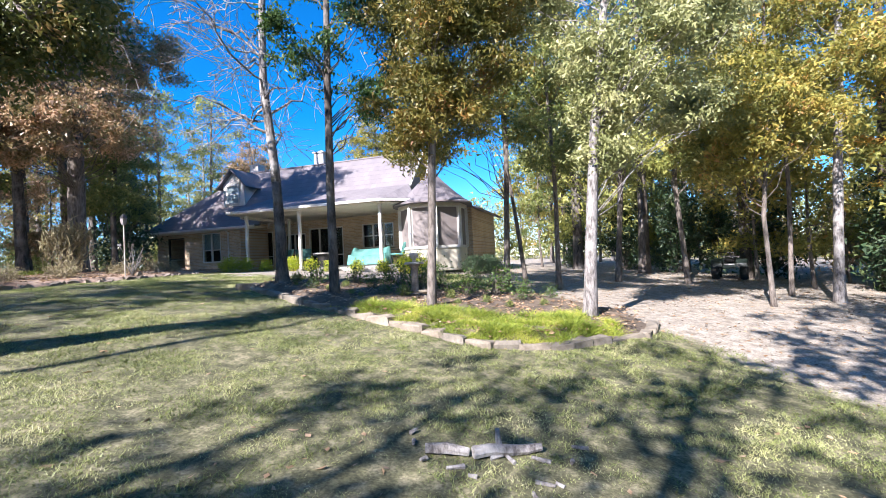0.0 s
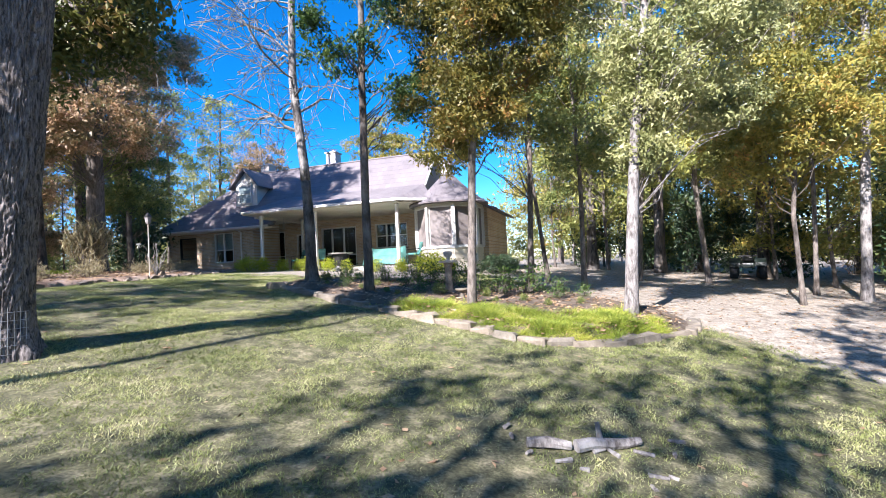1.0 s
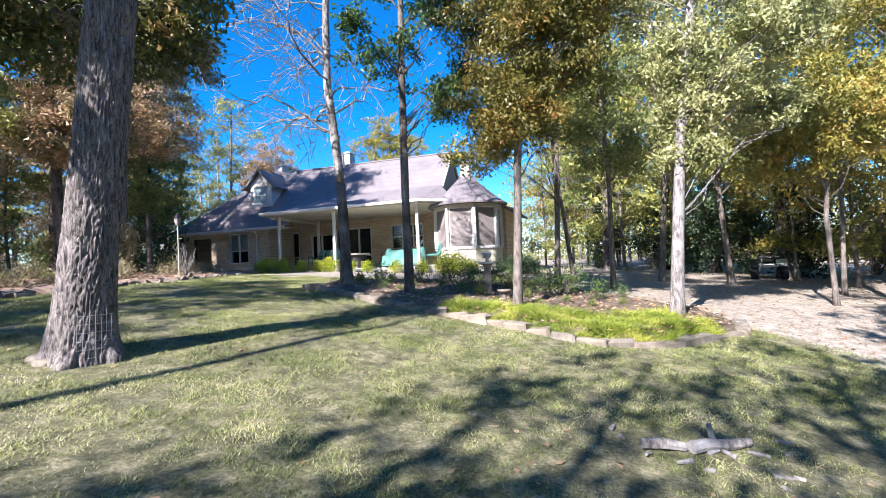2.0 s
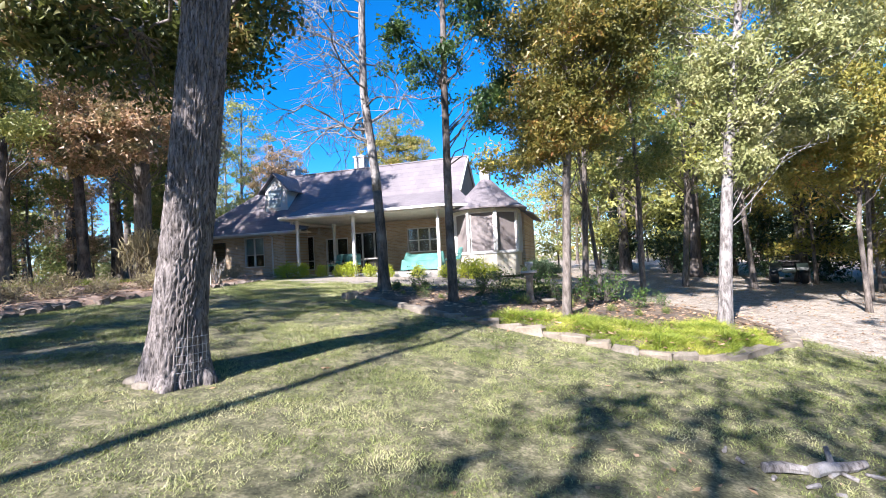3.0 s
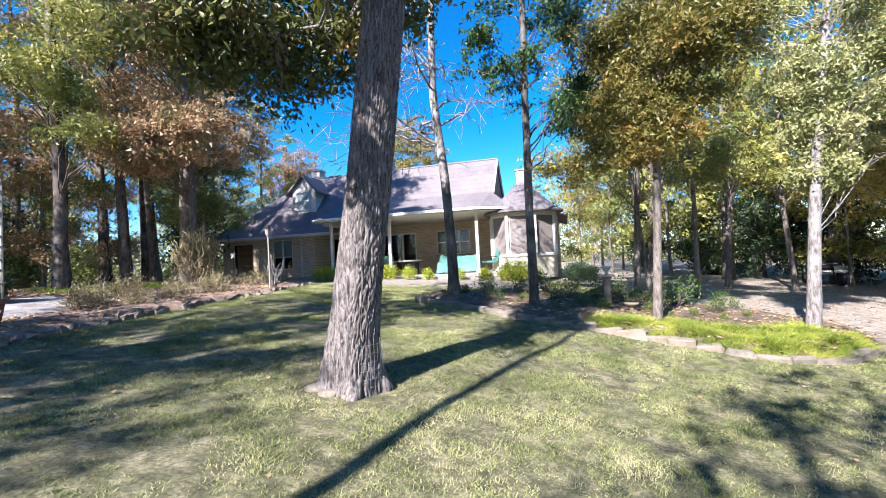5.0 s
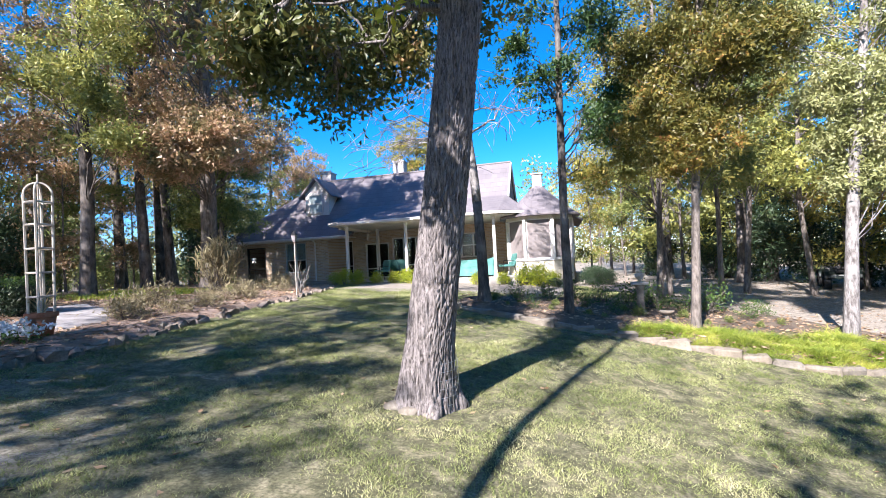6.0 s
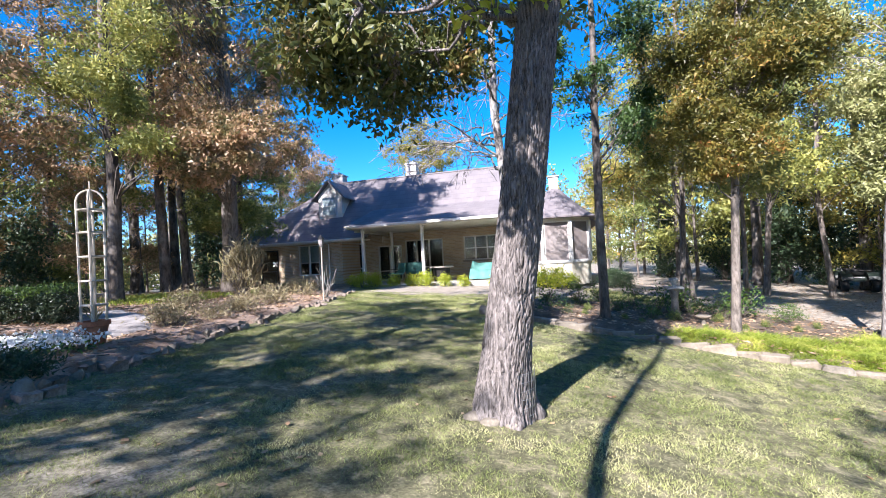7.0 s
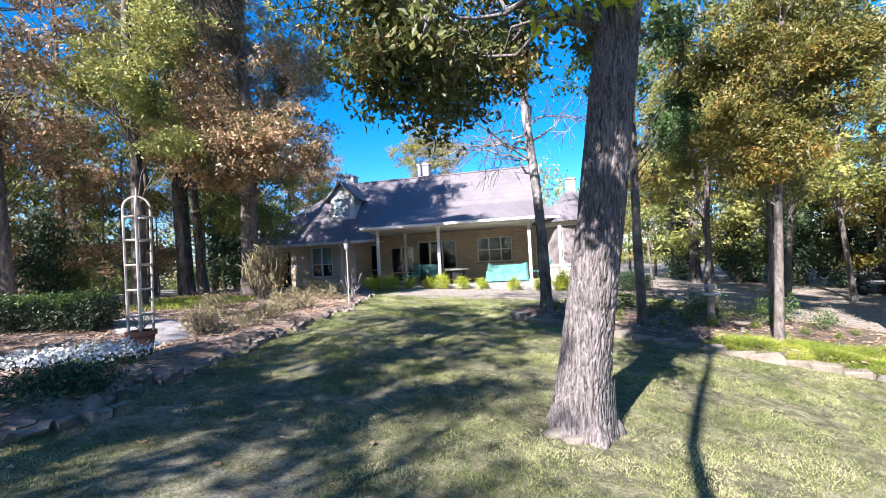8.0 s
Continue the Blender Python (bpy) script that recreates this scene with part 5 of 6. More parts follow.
fw = new("far_woods", mesh_of("far_woods", v, f, LEAF_FAR))
tagged(fw, "distant mixed autumn woodland", "woods", kind="stuff")


# ---------------------------------------------------------------- shrubs and flowers
LIME = shrub("lime_shrub", "small rounded lime-green shrub at the porch edge", [((0, 0, 0.26), (0.3, 0.28, 0.24))], 60, 22, 0.055, LEAF_LIME, 101, 0.06, 10, "shrubs along the porch")
TANLOW = shrub("dry_perennial", "low dry tan perennial in the mulch bed", [((0, 0, 0.16), (0.42, 0.36, 0.16))], 50, 9, 0.1, LEAF_TAN, 102, 0.09, 14, "dry plants of the mulch bed", -0.6, 0.2)
ROSE = shrub("rose_bush", "straggly green bush in the planting bed", [((0, 0, 0.28), (0.5, 0.42, 0.26)), ((0.2, 0.1, 0.55), (0.36, 0.32, 0.22))], 30, 8, 0.07, LEAF_SHRUB, 103, 0.1, 22, "bushes of the planting bed")
AZALEA = shrub("dark_shrub", "broad dark green shrub beside the bay", [((0, 0, 0.42), (0.65, 0.6, 0.42)), ((0.45, 0.2, 0.55), (0.5, 0.5, 0.4))], 60, 30, 0.065, LEAF_CEDAR, 104, 0.09, 16, "shrubs round the bay")
GREEN = shrub("green_perennial", "olive green leafy clump", [((0, 0, 0.25), (0.3, 0.28, 0.26))], 40, 16, 0.08, LEAF_WOODS, 105, 0.07, 10, "green clumps of the beds")
for x, y, s in ((-13.3, 14.9, 1.15), (-12.9, 15.3, 0.95), (-12.25, 15.7, 0.8), (-11.5, 15.8, 0.8), (-10.9, 15.7, 1.0), (-10.1, 15.8, 0.85), (-9.3, 15.85, 0.75), (-8.0, 15.8, 0.8), (-6.1, 16.2, 1.2), (-5.6, 16.0, 1.25), (-5.1, 16.2, 0.9), (-7.0, 16.0, 0.8), (-13.9, 15.2, 0.8)):
    plant(LIME, x, y, s)
for x, y, s in ((-3.6, 17.1, 0.8), (-2.9, 17.6, 0.85), (-3.3, 18.6, 1.0), (-4.9, 15.9, 0.45)):
    plant(AZALEA, x, y, s)
for x, y, s in ((-5.7, 9.6, 0.8), (-5.0, 10.3, 0.9), (-4.25, 9.6, 0.7), (-3.9, 10.3, 1.0), (-3.3, 9.9, 1.05), (-2.55, 10.1, 1.15), (-2.0, 9.7, 1.1), (-1.5, 10.2, 1.2), (-0.8, 9.8, 0.8), (-3.6, 8.9, 0.6), (-5.4, 8.8, 0.45), (-4.4, 11.0, 1.0), (-0.2, 10.3, 0.6)):
    plant(ROSE, x, y, s, None, 0.1)
for x, y, s in ((-6.4, 9.7, 0.5), (-6.0, 9.1, 0.45), (-5.0, 8.9, 0.5), (-4.9, 9.5, 0.7), (-3.9, 8.35, 0.5), (-3.4, 9.4, 0.7), (-2.7, 8.3, 0.45), (-1.9, 8.6, 0.5), (-0.9, 8.8, 0.6), (-0.3, 9.4, 0.6), (-5.9, 10.5, 0.8), (-3.15, 8.85, 1.0), (-2.2, 9.2, 0.8), (-4.2, 8.5, 0.6), (-1.4, 9.0, 0.7)):
    plant(GREEN, x, y, s, None, 0.12)
for x, y, s in ((-12.4, 4.8, 1.0), (-12.2, 5.6, 0.9), (-12.9, 5.3, 1.1), (-12.3, 6.6, 1.0), (-12.9, 7.3, 0.9), (-12.5, 8.2, 1.0), (-13.4, 8.8, 1.1), (-13.0, 10.2, 1.0), (-14.1, 10.8, 1.0), (-13.7, 12.3, 1.0), (-14.8, 12.6, 1.1), (-15.4, 13.8, 1.0), (-14.5, 7.4, 1.1), (-13.6, 6.2, 1.0)):
    plant(TANLOW, x, y, s, None, 0.08)
feather = shrub("feathery_bush", "tall feathery straw-coloured bush", [((0, 0, 0.6), (0.5, 0.45, 0.55)), ((0.15, 0, 1.05), (0.5, 0.45, 0.45))], 80, 9, 0.24, LEAF_TAN, 106, 0.12, 70, "", -1.6, 0.09)
plant(feather, -14.9, 9.8, 1.05, 40, 0.07)
plant(GREEN, -14.3, 9.6, 0.9, None, 0.07)
plant(GREEN, -15.6, 12.9, 0.9, None, 0.07)
hedge = shrub("clipped_hedge", "low clipped hedge with shade painted into its near-black body", [((x, 0.0, 0.32), (0.42, 0.45, 0.32)) for x in (-1.5, -0.9, -0.3, 0.3, 0.9, 1.5)], 170, 30, 0.045, LEAF_HEDGE_SHADE, 107, 0.05, 30, plain=True)
# a green layer on the dark body paints the hedge's sunlit top
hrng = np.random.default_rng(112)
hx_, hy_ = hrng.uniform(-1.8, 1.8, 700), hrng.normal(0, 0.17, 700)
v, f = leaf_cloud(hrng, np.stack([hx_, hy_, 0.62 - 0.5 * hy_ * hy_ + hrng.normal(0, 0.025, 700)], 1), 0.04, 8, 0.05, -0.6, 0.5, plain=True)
part("lit_top", (v, f), LEAF_SHRUB, hedge, "green top layer painted as the hedge's sunlit side")
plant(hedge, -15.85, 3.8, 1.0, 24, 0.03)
juniper = shrub("juniper", "low dark spreading juniper", [((0, 0, 0.16), (0.6, 0.5, 0.17)), ((0.4, 0.3, 0.14), (0.4, 0.4, 0.14))], 70, 22, 0.07, LEAF_CEDAR, 108, 0.09, 14, "low plants of the rock edge", 0.0, 0.3)
for x, y, s, a in ((-11.35, 1.35, 0.85, 30), (-11.5, 0.2, 1.0, 110), (-11.85, 2.05, 0.6, 200)):
    plant(juniper, x, y, s, a, 0.05)
flowers = shrub("white_flowers", "mound of small white flowers over green leaves", [((0, 0, 0.1), (0.95, 0.45, 0.13))], 150, 10, 0.05, LEAF_SHRUB, 109, 0.06, 14, "", 0.0, 0.55, "flowers")
rng = np.random.default_rng(110)
fc = in_blob(rng, ((0, 0, 0.13), (1.05, 0.55, 0.13)), 340)
fc[:, 2] = np.abs(fc[:, 2] - 0.1) + 0.16
v, f = leaf_cloud(rng, fc, 0.028, 6, 0.042, -0.2, 0.9)
tagged(part("blossom", (v, f), PETAL, flowers, "small white blossoms"), kind="stuff")
plant(flowers, -12.4, 2.55, 1.0, 31, 0.02)
twig = thing("twig_shrub", (-12.0, 9.7, float(gz(-12.0, 9.7)) + 0.1), "bare grey twiggy shrub", "shrub")
trng = np.random.default_rng(111)
o = Vector(twig.location)
for i in range(14):
    w = trng.uniform(0, 6.28)
    part("twig", limb(trng, o, o + Vector((math.cos(w) * 0.3, math.sin(w) * 0.3, trng.uniform(0.5, 0.95))), 0.012, 0.1, 4)[0], BARK_PALE, twig)

# ---------------------------------------------------------------- stone edgings
def stone_mesh(name, rng, lx, ly, lz, mat, rough):
    """A hewn or rough stone: a chamfered block with uneven corners, its foot at zero."""
    bm = bmesh.new()
    bmesh.ops.create_cube(bm, size=1.0)
    bmesh.ops.bevel(bm, geom=list(bm.edges), offset=0.09 + rough * 0.15, segments=1, affect="EDGES")
    for q in bm.verts:
        q.co = Vector((q.co.x * lx * (1 + rng.uniform(-rough, rough)), q.co.y * ly * (1 + rng.uniform(-rough, rough)), (q.co.z + 0.5) * lz * (1 + rng.uniform(-rough, rough))))
    me = bpy.data.meshes.new(name)
    bm.to_mesh(me)
    bm.free()
    me.materials.append(mat)
    return me


def lay_stones(parent, name, line, shapes, step, rng, wobble, sink):
    """Stones end to end along a line."""
    along = 0.0
    for (x0, y0), (x1, y1) in zip(line, line[1:]):
        ln = math.hypot(x1 - x0, y1 - y0)
        while along < ln:
            x, y = x0 + (x1 - x0) * along / ln + rng.uniform(-wobble, wobble), y0 + (y1 - y0) * along / ln + rng.uniform(-wobble, wobble)
            ob = new(name, rng.choice(shapes))
            ob.parent = parent
            ob.matrix_basis = Matrix.Translation(Vector((x, y, float(gz(x, y)) - sink)) - Vector(parent.location)) @ pose(0, 0, 0, rng.uniform(-5, 5), rng.uniform(-5, 5), math.degrees(math.atan2(y1 - y0, x1 - x0)) + rng.uniform(-7, 7) + rng.choice((0, 180)))
            along += step * rng.uniform(0.9, 1.12)
        along -= ln


srng = random.Random(31)
blocks = [stone_mesh("stone", srng, srng.uniform(0.38, 0.52), srng.uniform(0.18, 0.25), srng.uniform(0.16, 0.2), STONE, 0.13) for _ in range(10)]
edging = thing("stone_edging", g(-2.5, 7.0), "low edging of pale tan limestone blocks round the bed", "stone edging")
lay_stones(edging, "stone", BED_FRONT, blocks, 0.385, srng, 0.02, 0.1)
rocks = [stone_mesh("rock", srng, srng.uniform(0.09, 0.32), srng.uniform(0.08, 0.2), srng.uniform(0.05, 0.13), STONE if i % 2 == 0 else ROCK, 0.42) for i in range(10)]
border = thing("rock_border", g(-11.2, 4.0), "rough border of grey and tan garden rocks", "rock border")
lay_stones(border, "rock", LEFT_EDGE, rocks, 0.17, srng, 0.17, 0.045)
lay_stones(border, "rock", [(-11.3, 2.55), (-12.0, 2.9), (-12.9, 3.1), (-13.5, 3.2)], rocks, 0.4, srng, 0.12, -0.03)
lay_stones(border, "rock", [(-12.2, 9.8), (-13.6, 12.6), (-15.0, 14.2)], rocks, 0.5, srng, 0.25, -0.05)
bed("gravel_path", [(-12.3, 3.1), (-12.1, 4.4), (-13.3, 5.6)], [(-15.2, 6.3), (-15.6, 5.0), (-13.6, 3.9)], 0.11, GRAVEL, "pale gravel path between the beds")
def lump(name, sx_, sy_, sz_, seed, mat):
    """A rounded, weathered stone."""
    bm = bmesh.new()
    bmesh.ops.create_icosphere(bm, subdivisions=3, radius=1.0)
    for q in bm.verts:
        q.co *= 1 + 0.22 * noise.noise(q.co * 1.6 + Vector((seed, 0, 0))) + 0.06 * noise.noise(q.co * 5)
        q.co = Vector((q.co.x * sx_, q.co.y * sy_, q.co.z * sz_))
    me = bpy.data.meshes.new(name)
    bm.to_mesh(me)
    bm.free()
    me.materials.append(mat)
    me.polygons.foreach_set("use_smooth", [True] * len(me.polygons))
    return me


for dx, dy, sx_, sy_, sz_ in ((-0.27, -0.3, 0.1, 0.07, 0.06), (-0.08, -0.36, 0.11, 0.06, 0.05), (0.14, -0.35, 0.08, 0.05, 0.04)):
    fs = tagged(new("foot_stone", lump("foot_stone", sx_, sy_, sz_, dx * 30, STONE)), "pale rounded stone against the oak's roots", "stone", "stones at the oak's foot")
    fs.matrix_basis = pose(OX + dx, OY + dy, float(gz(OX + dx, OY + dy)) + 0.015, 0, 0, 15)
ws = tagged(new("pale_rock", lump("pale_rock", 0.1, 0.08, 0.12, 3.0, STONE)), "upright pale rock standing in the rock border", "rock")
ws.matrix_basis = pose(-10.66, 1.45, float(gz(-10.66, 1.45)) + 0.07, 0, 0, 20)
cs = tagged(new("corner_stone", blocks[2]), "pale limestone block standing at the bed's corner", "stone")
cs.matrix_basis = pose(-7.25, 8.85, float(gz(-7.25, 8.85)) - 0.03, 0, 0, 70)

# ---------------------------------------------------------------- garden things
px0, py0 = -3.04, 9.25
pz0 = float(gz(px0, py0)) + 0.1
ped = thing("stone_pedestal", (px0, py0, pz0), "weathered grey stone pedestal with a flat cap", "pedestal")
part("foot", box(px0 - 0.14, px0 + 0.14, py0 - 0.14, py0 + 0.14, pz0 - 0.05, pz0 + 0.1), ROCK, ped, bevel=0.015)
part("shaft", lathe(px0, py0, [(0.1, pz0 + 0.1), (0.085, pz0 + 0.16), (0.075, pz0 + 0.4), (0.08, pz0 + 0.62), (0.12, pz0 + 0.72)], 14), ROCK, ped, smooth=True)
part("cap", box(px0 - 0.17, px0 + 0.17, py0 - 0.17, py0 + 0.17, pz0 + 0.72, pz0 + 0.77), CONCRETE, ped, bevel=0.012)
urn = thing("stone_urn", (px0, py0, pz0 + 0.77), "small grey stone urn on the pedestal", "urn")
part("bowl", lathe(px0, py0, [(0.05, pz0 + 0.768), (0.03, pz0 + 0.82), (0.09, pz0 + 0.88), (0.1, pz0 + 0.95), (0.07, pz0 + 0.97)], 14), CONCRETE, urn, smooth=True)
hx, hy = -2.62, 8.75
hz = float(gz(hx, hy)) + 0.12
bath = thing("bird_bath", (hx, hy, hz), "small pale stone bird bath among the plants", "bird bath")
part("stem", lathe(hx, hy, [(0.09, hz - 0.04), (0.06, hz + 0.03), (0.04, hz + 0.1), (0.05, hz + 0.16)], 14), STONE, bath, smooth=True)
part("basin", lathe(hx, hy, [(0.05, hz + 0.15), (0.13, hz + 0.19), (0.15, hz + 0.23), (0.135, hz + 0.23), (0.05, hz + 0.2)], 18), STONE, bath, smooth=True)

qx, qy = -12.05, 3.2
qz = float(gz(qx, qy)) + 0.19
pot = thing("flower_pot", (qx, qy, qz), "terracotta flower pot with dry stems", "flower pot")
part("body", lathe(qx, qy, [(0.125, qz - 0.06), (0.175, qz + 0.22), (0.15, qz + 0.22)], 22), TERRACOTTA, pot, smooth=True)
part("rim", lathe(qx, qy, [(0.178, qz + 0.2), (0.195, qz + 0.205), (0.195, qz + 0.27), (0.165, qz + 0.27), (0.165, qz + 0.21)], 22, False), TERRACOTTA, pot)
part("soil", lathe(qx, qy, [(0.1, qz + 0.2), (0.165, qz + 0.235)], 18), SOIL, pot)
prng = np.random.default_rng(120)
for i in range(12):
    w = prng.uniform(0, 6.28)
    part("dry_stem", limb(prng, (qx, qy, qz + 0.23), (qx + 0.18 * math.cos(w), qy + 0.18 * math.sin(w), qz + prng.uniform(0.4, 0.65)), 0.006, 0.1, 4)[0], LEAF_TAN, pot)
trel = thing("trellis", (qx, qy, qz + 0.23), "tall pale timber obelisk trellis with an arched top", "trellis")
tw, th = 0.115, qz + 2.0
for sx_ in (-1, 1):
    for sy_ in (-1, 1):
        part("upright", tube([(qx + sx_ * tw * 0.9, qy + sy_ * tw * 0.9, qz + 0.22), (qx + sx_ * tw, qy + sy_ * tw, th)], [0.018, 0.018], 6), TIMBER, trel)
for zr in (0.5, 0.85, 1.2, 1.55, 1.88):
    for x0, y0, x1, y1 in ((-1, -1, 1, -1), (1, -1, 1, 1), (1, 1, -1, 1), (-1, 1, -1, -1)):
        part("rung", tube([(qx + x0 * tw, qy + y0 * tw, qz + zr), (qx + x1 * tw, qy + y1 * tw, qz + zr)], [0.016, 0.016], 6), TIMBER, trel)
for sx_ in (-1, 1):
    part("arch", tube([(qx + sx_ * tw * math.cos(a), qy + tw * math.cos(a), th + 0.17 * math.sin(a)) for a in np.linspace(0, math.pi, 11)], [0.016] * 11, 6), TIMBER, trel)
part("centre_pole", tube([(qx, qy, qz + 0.2), (qx, qy, th + 0.3)], [0.013, 0.01], 6), TIMBER, trel)

lx0, ly0 = -11.95, 9.45
lz0 = float(gz(lx0, ly0)) + 0.15
lamp = thing("garden_lamp", (lx0, ly0, lz0), "slim post with a small frosted lantern, unlit", "garden lamp")
part("post", tube([(lx0, ly0, lz0 - 0.1), (lx0, ly0, lz0 + 1.42)], [0.016, 0.016], 8), TIMBER, lamp)
part("lantern", lathe(lx0, ly0, [(0.045, lz0 + 1.42), (0.07, lz0 + 1.48), (0.085, lz0 + 1.62)], 8), SIDING, lamp)
part("lantern_roof", lathe(lx0, ly0, [(0.11, lz0 + 1.62), (0.06, lz0 + 1.68), (0.012, lz0 + 1.74)], 8), METAL, lamp)
wx, wy = -14.9, 11.5
wz = float(gz(wx, wy)) + 0.15
orn = thing("garden_ornament", (wx, wy, wz), "white four-petalled metal flower on a stake", "garden ornament")
part("stake", tube([(wx, wy, wz - 0.1), (wx, wy, wz + 0.85)], [0.01, 0.01], 6), METAL, orn)
for k in range(4):
    a = math.pi / 4 + k * math.pi / 2
    c, s = math.cos(a), math.sin(a)
    part("petal", ([(wx, wy - 0.02, wz + 0.87), (wx + 0.075 * c - 0.038 * s, wy - 0.05, wz + 0.87 + 0.075 * s + 0.038 * c), (wx + 0.125 * c, wy - 0.03, wz + 0.87 + 0.125 * s), (wx + 0.075 * c + 0.038 * s, wy - 0.01, wz + 0.87 + 0.075 * s - 0.038 * c), (wx, wy - 0.005, wz + 0.87)], [(0, 1, 2, 3), (4, 3, 2, 1)]), WHITE, orn)

# a broken branch on the grass
log = thing("fallen_branch", g(-0.3, 3.6), "broken lichened branch lying on the lawn", "branch")
lrng = np.random.default_rng(130)
part("length", tube([Vector(g(-0.72 + 0.16 * i, 3.36 + 0.05 * i, 0.045 + 0.012 * math.sin(i * 2.1))) for i in range(3)], [0.038, 0.045, 0.036], 9, True, 0.12, random.Random(1)), BARK_PALE, log)
part("length", tube([Vector(g(-0.36 + 0.12 * i, 3.44 + 0.075 * i, 0.05 + 0.012 * math.sin(i * 1.7))) for i in range(5)], [0.048, 0.044, 0.048, 0.04, 0.03], 9, True, 0.12, random.Random(2)), BARK_PALE, log)
part("stub", tube([Vector(g(-0.18, 3.56, 0.06)), Vector(g(-0.2, 3.6, 0.2))], [0.028, 0.018], 7), BARK_PALE, log)
for i in range(14):
    x, y = -0.9 + lrng.uniform(-0.1, 1.5), 3.3 + lrng.uniform(-0.2, 0.9)
    part("chip", tube([Vector(g(x, y, 0.02)), Vector(g(x + lrng.uniform(-0.15, 0.15), y + lrng.uniform(-0.1, 0.1), 0.03))], [0.02, 0.012], 6), BARK_PALE, log)

# ---------------------------------------------------------------- parked quad bike
def quad_bike(x, y, turn):
    q = thing("quad_bike", (0, 0, 0), "dark quad bike parked under the trees", "quad bike")
    part("body", join(box(-0.75, 0.75, -0.22, 0.22, 0.42, 0.62)), PLASTIC, q, bevel=0.06)
    part("seat", box(-0.6, 0.1, -0.17, 0.17, 0.66, 0.8), RUBBER, q, bevel=0.05)
    part("fuel_tank", box(0.1, 0.5, -0.18, 0.18, 0.62, 0.84), PLASTIC, q, bevel=0.06)
    for sx_ in (-0.62, 0.62):
        part("rack", join(*(tube([(sx_ - 0.28, y_, 0.86), (sx_ + 0.28, y_, 0.86)], [0.012, 0.012], 6) for y_ in (-0.3, -0.1, 0.1, 0.3)), tube([(sx_ - 0.28, -0.32, 0.86), (sx_ - 0.28, 0.32, 0.86)], [0.012, 0.012], 6), tube([(sx_ + 0.28, -0.32, 0.86), (sx_ + 0.28, 0.32, 0.86)], [0.012, 0.012], 6)), METAL, q)
        for sy_ in (-1, 1):
            part("fender", ([(sx_ + 0.42 * math.cos(a), sy_ * w_, 0.36 + 0.42 * math.sin(a)) for a in np.linspace(0.3, 2.8, 8) for w_ in (0.22, 0.56)], [(2 * i, 2 * i + 1, 2 * i + 3, 2 * i + 2) for i in range(7)]), PLASTIC, q)
            wheel = part("wheel", join(tube([(sx_, sy_ * 0.3, 0.31), (sx_, sy_ * 0.42, 0.31)], [0.07, 0.07], 10)), METAL, q)
            v, f = lathe(0, 0, [(0.16, -0.11), (0.28, -0.12), (0.31, -0.06), (0.31, 0.06), (0.28, 0.12), (0.16, 0.11)], 20, False)
            part("tyre", ([(sx_ + a, sy_ * 0.45 + c_, 0.31 + b_) for a, b_, c_ in v], f), RUBBER, wheel)
            v, f = lathe(0, 0, [(0.165, -0.05), (0.1, 0.02), (0.165, 0.08)], 16)
            part("rim", ([(sx_ + a, sy_ * 0.45 + c_, 0.31 + b_) for a, b_, c_ in v], f), METAL, wheel)
    part("handlebar", tube([(0.35, -0.36, 1.02), (0.42, -0.12, 1.0), (0.42, 0.12, 1.0), (0.35, 0.36, 1.02)], [0.016] * 4, 8), METAL, q)
    part("steering_column", tube([(0.6, 0, 0.6), (0.42, 0, 1.0)], [0.03, 0.025], 8), METAL, q)
    part("headlight", lathe(0.78, 0, [(0.07, 0.55), (0.09, 0.6), (0.07, 0.65)], 12), STEEL, q)
    q.matrix_basis = pose(x, y, float(gz(x, y)), 0, 0, turn)


quad_bike(5.85, 19.6, 72)

# ---------------------------------------------------------------- grass, ground cover, fallen leaves
def blades(rng, x, y, z, height, width, lean=0.5):
    """Bent single-triangle blades: points and triangles."""
    k = len(x)
    a = rng.uniform(0, 2 * math.pi, k)
    h, w = height * rng.uniform(0.5, 1.2, k), width * rng.uniform(0.7, 1.3, k)
    b2 = rng.uniform(0, 2 * math.pi, k)
    tilt = rng.uniform(0, lean, k) * h * 2
    p = np.stack([x, y, z], 1)
    side = np.stack([np.cos(a) * w, np.sin(a) * w, np.zeros(k)], 1)
    tip = p + np.stack([np.cos(b2) * tilt, np.sin(b2) * tilt, h], 1)
    return np.stack([p - side, p + side, tip], 1).reshape(-1, 3), np.arange(3 * k).reshape(-1, 3)


def ground_relief(x, y):
    return np.array([noise.noise((a * 0.9, b2 * 0.9, 0.0)) * 0.025 + noise.noise((a * 0.22, b2 * 0.22, 3.0)) * 0.05 for a, b2 in zip(x, y)])


rng = np.random.default_rng(200)
k = 1100000
gy_ = -1.2 + 17.8 * rng.uniform(0, 1, k) ** 1.8
gx_ = rng.uniform(-13.5, 5.5, k)
clump = np.array([noise.noise((a * 1.6, b2 * 1.6, 9.0)) + 0.5 * noise.noise((a * 0.5, b2 * 0.5, 4.0)) + 0.7 * noise.noise((a * 7.0, b2 * 7.0, 2.0)) for a, b2 in zip(gx_, gy_)])
ok = (bare_share(gx_, gy_) < 0.75 - 0.5 * rng.uniform(0, 1, k)) & ~inside(BED_FRONT + BED_BACK, gx_, gy_) & ~inside(LEFT_EDGE + LEFT_BACK, gx_, gy_) & (clump > rng.uniform(-0.75, 0.25, k)) & (np.abs(gy_ - 7.5) < 9.0)
gx_, gy_, clump = gx_[ok], gy_[ok], clump[ok]
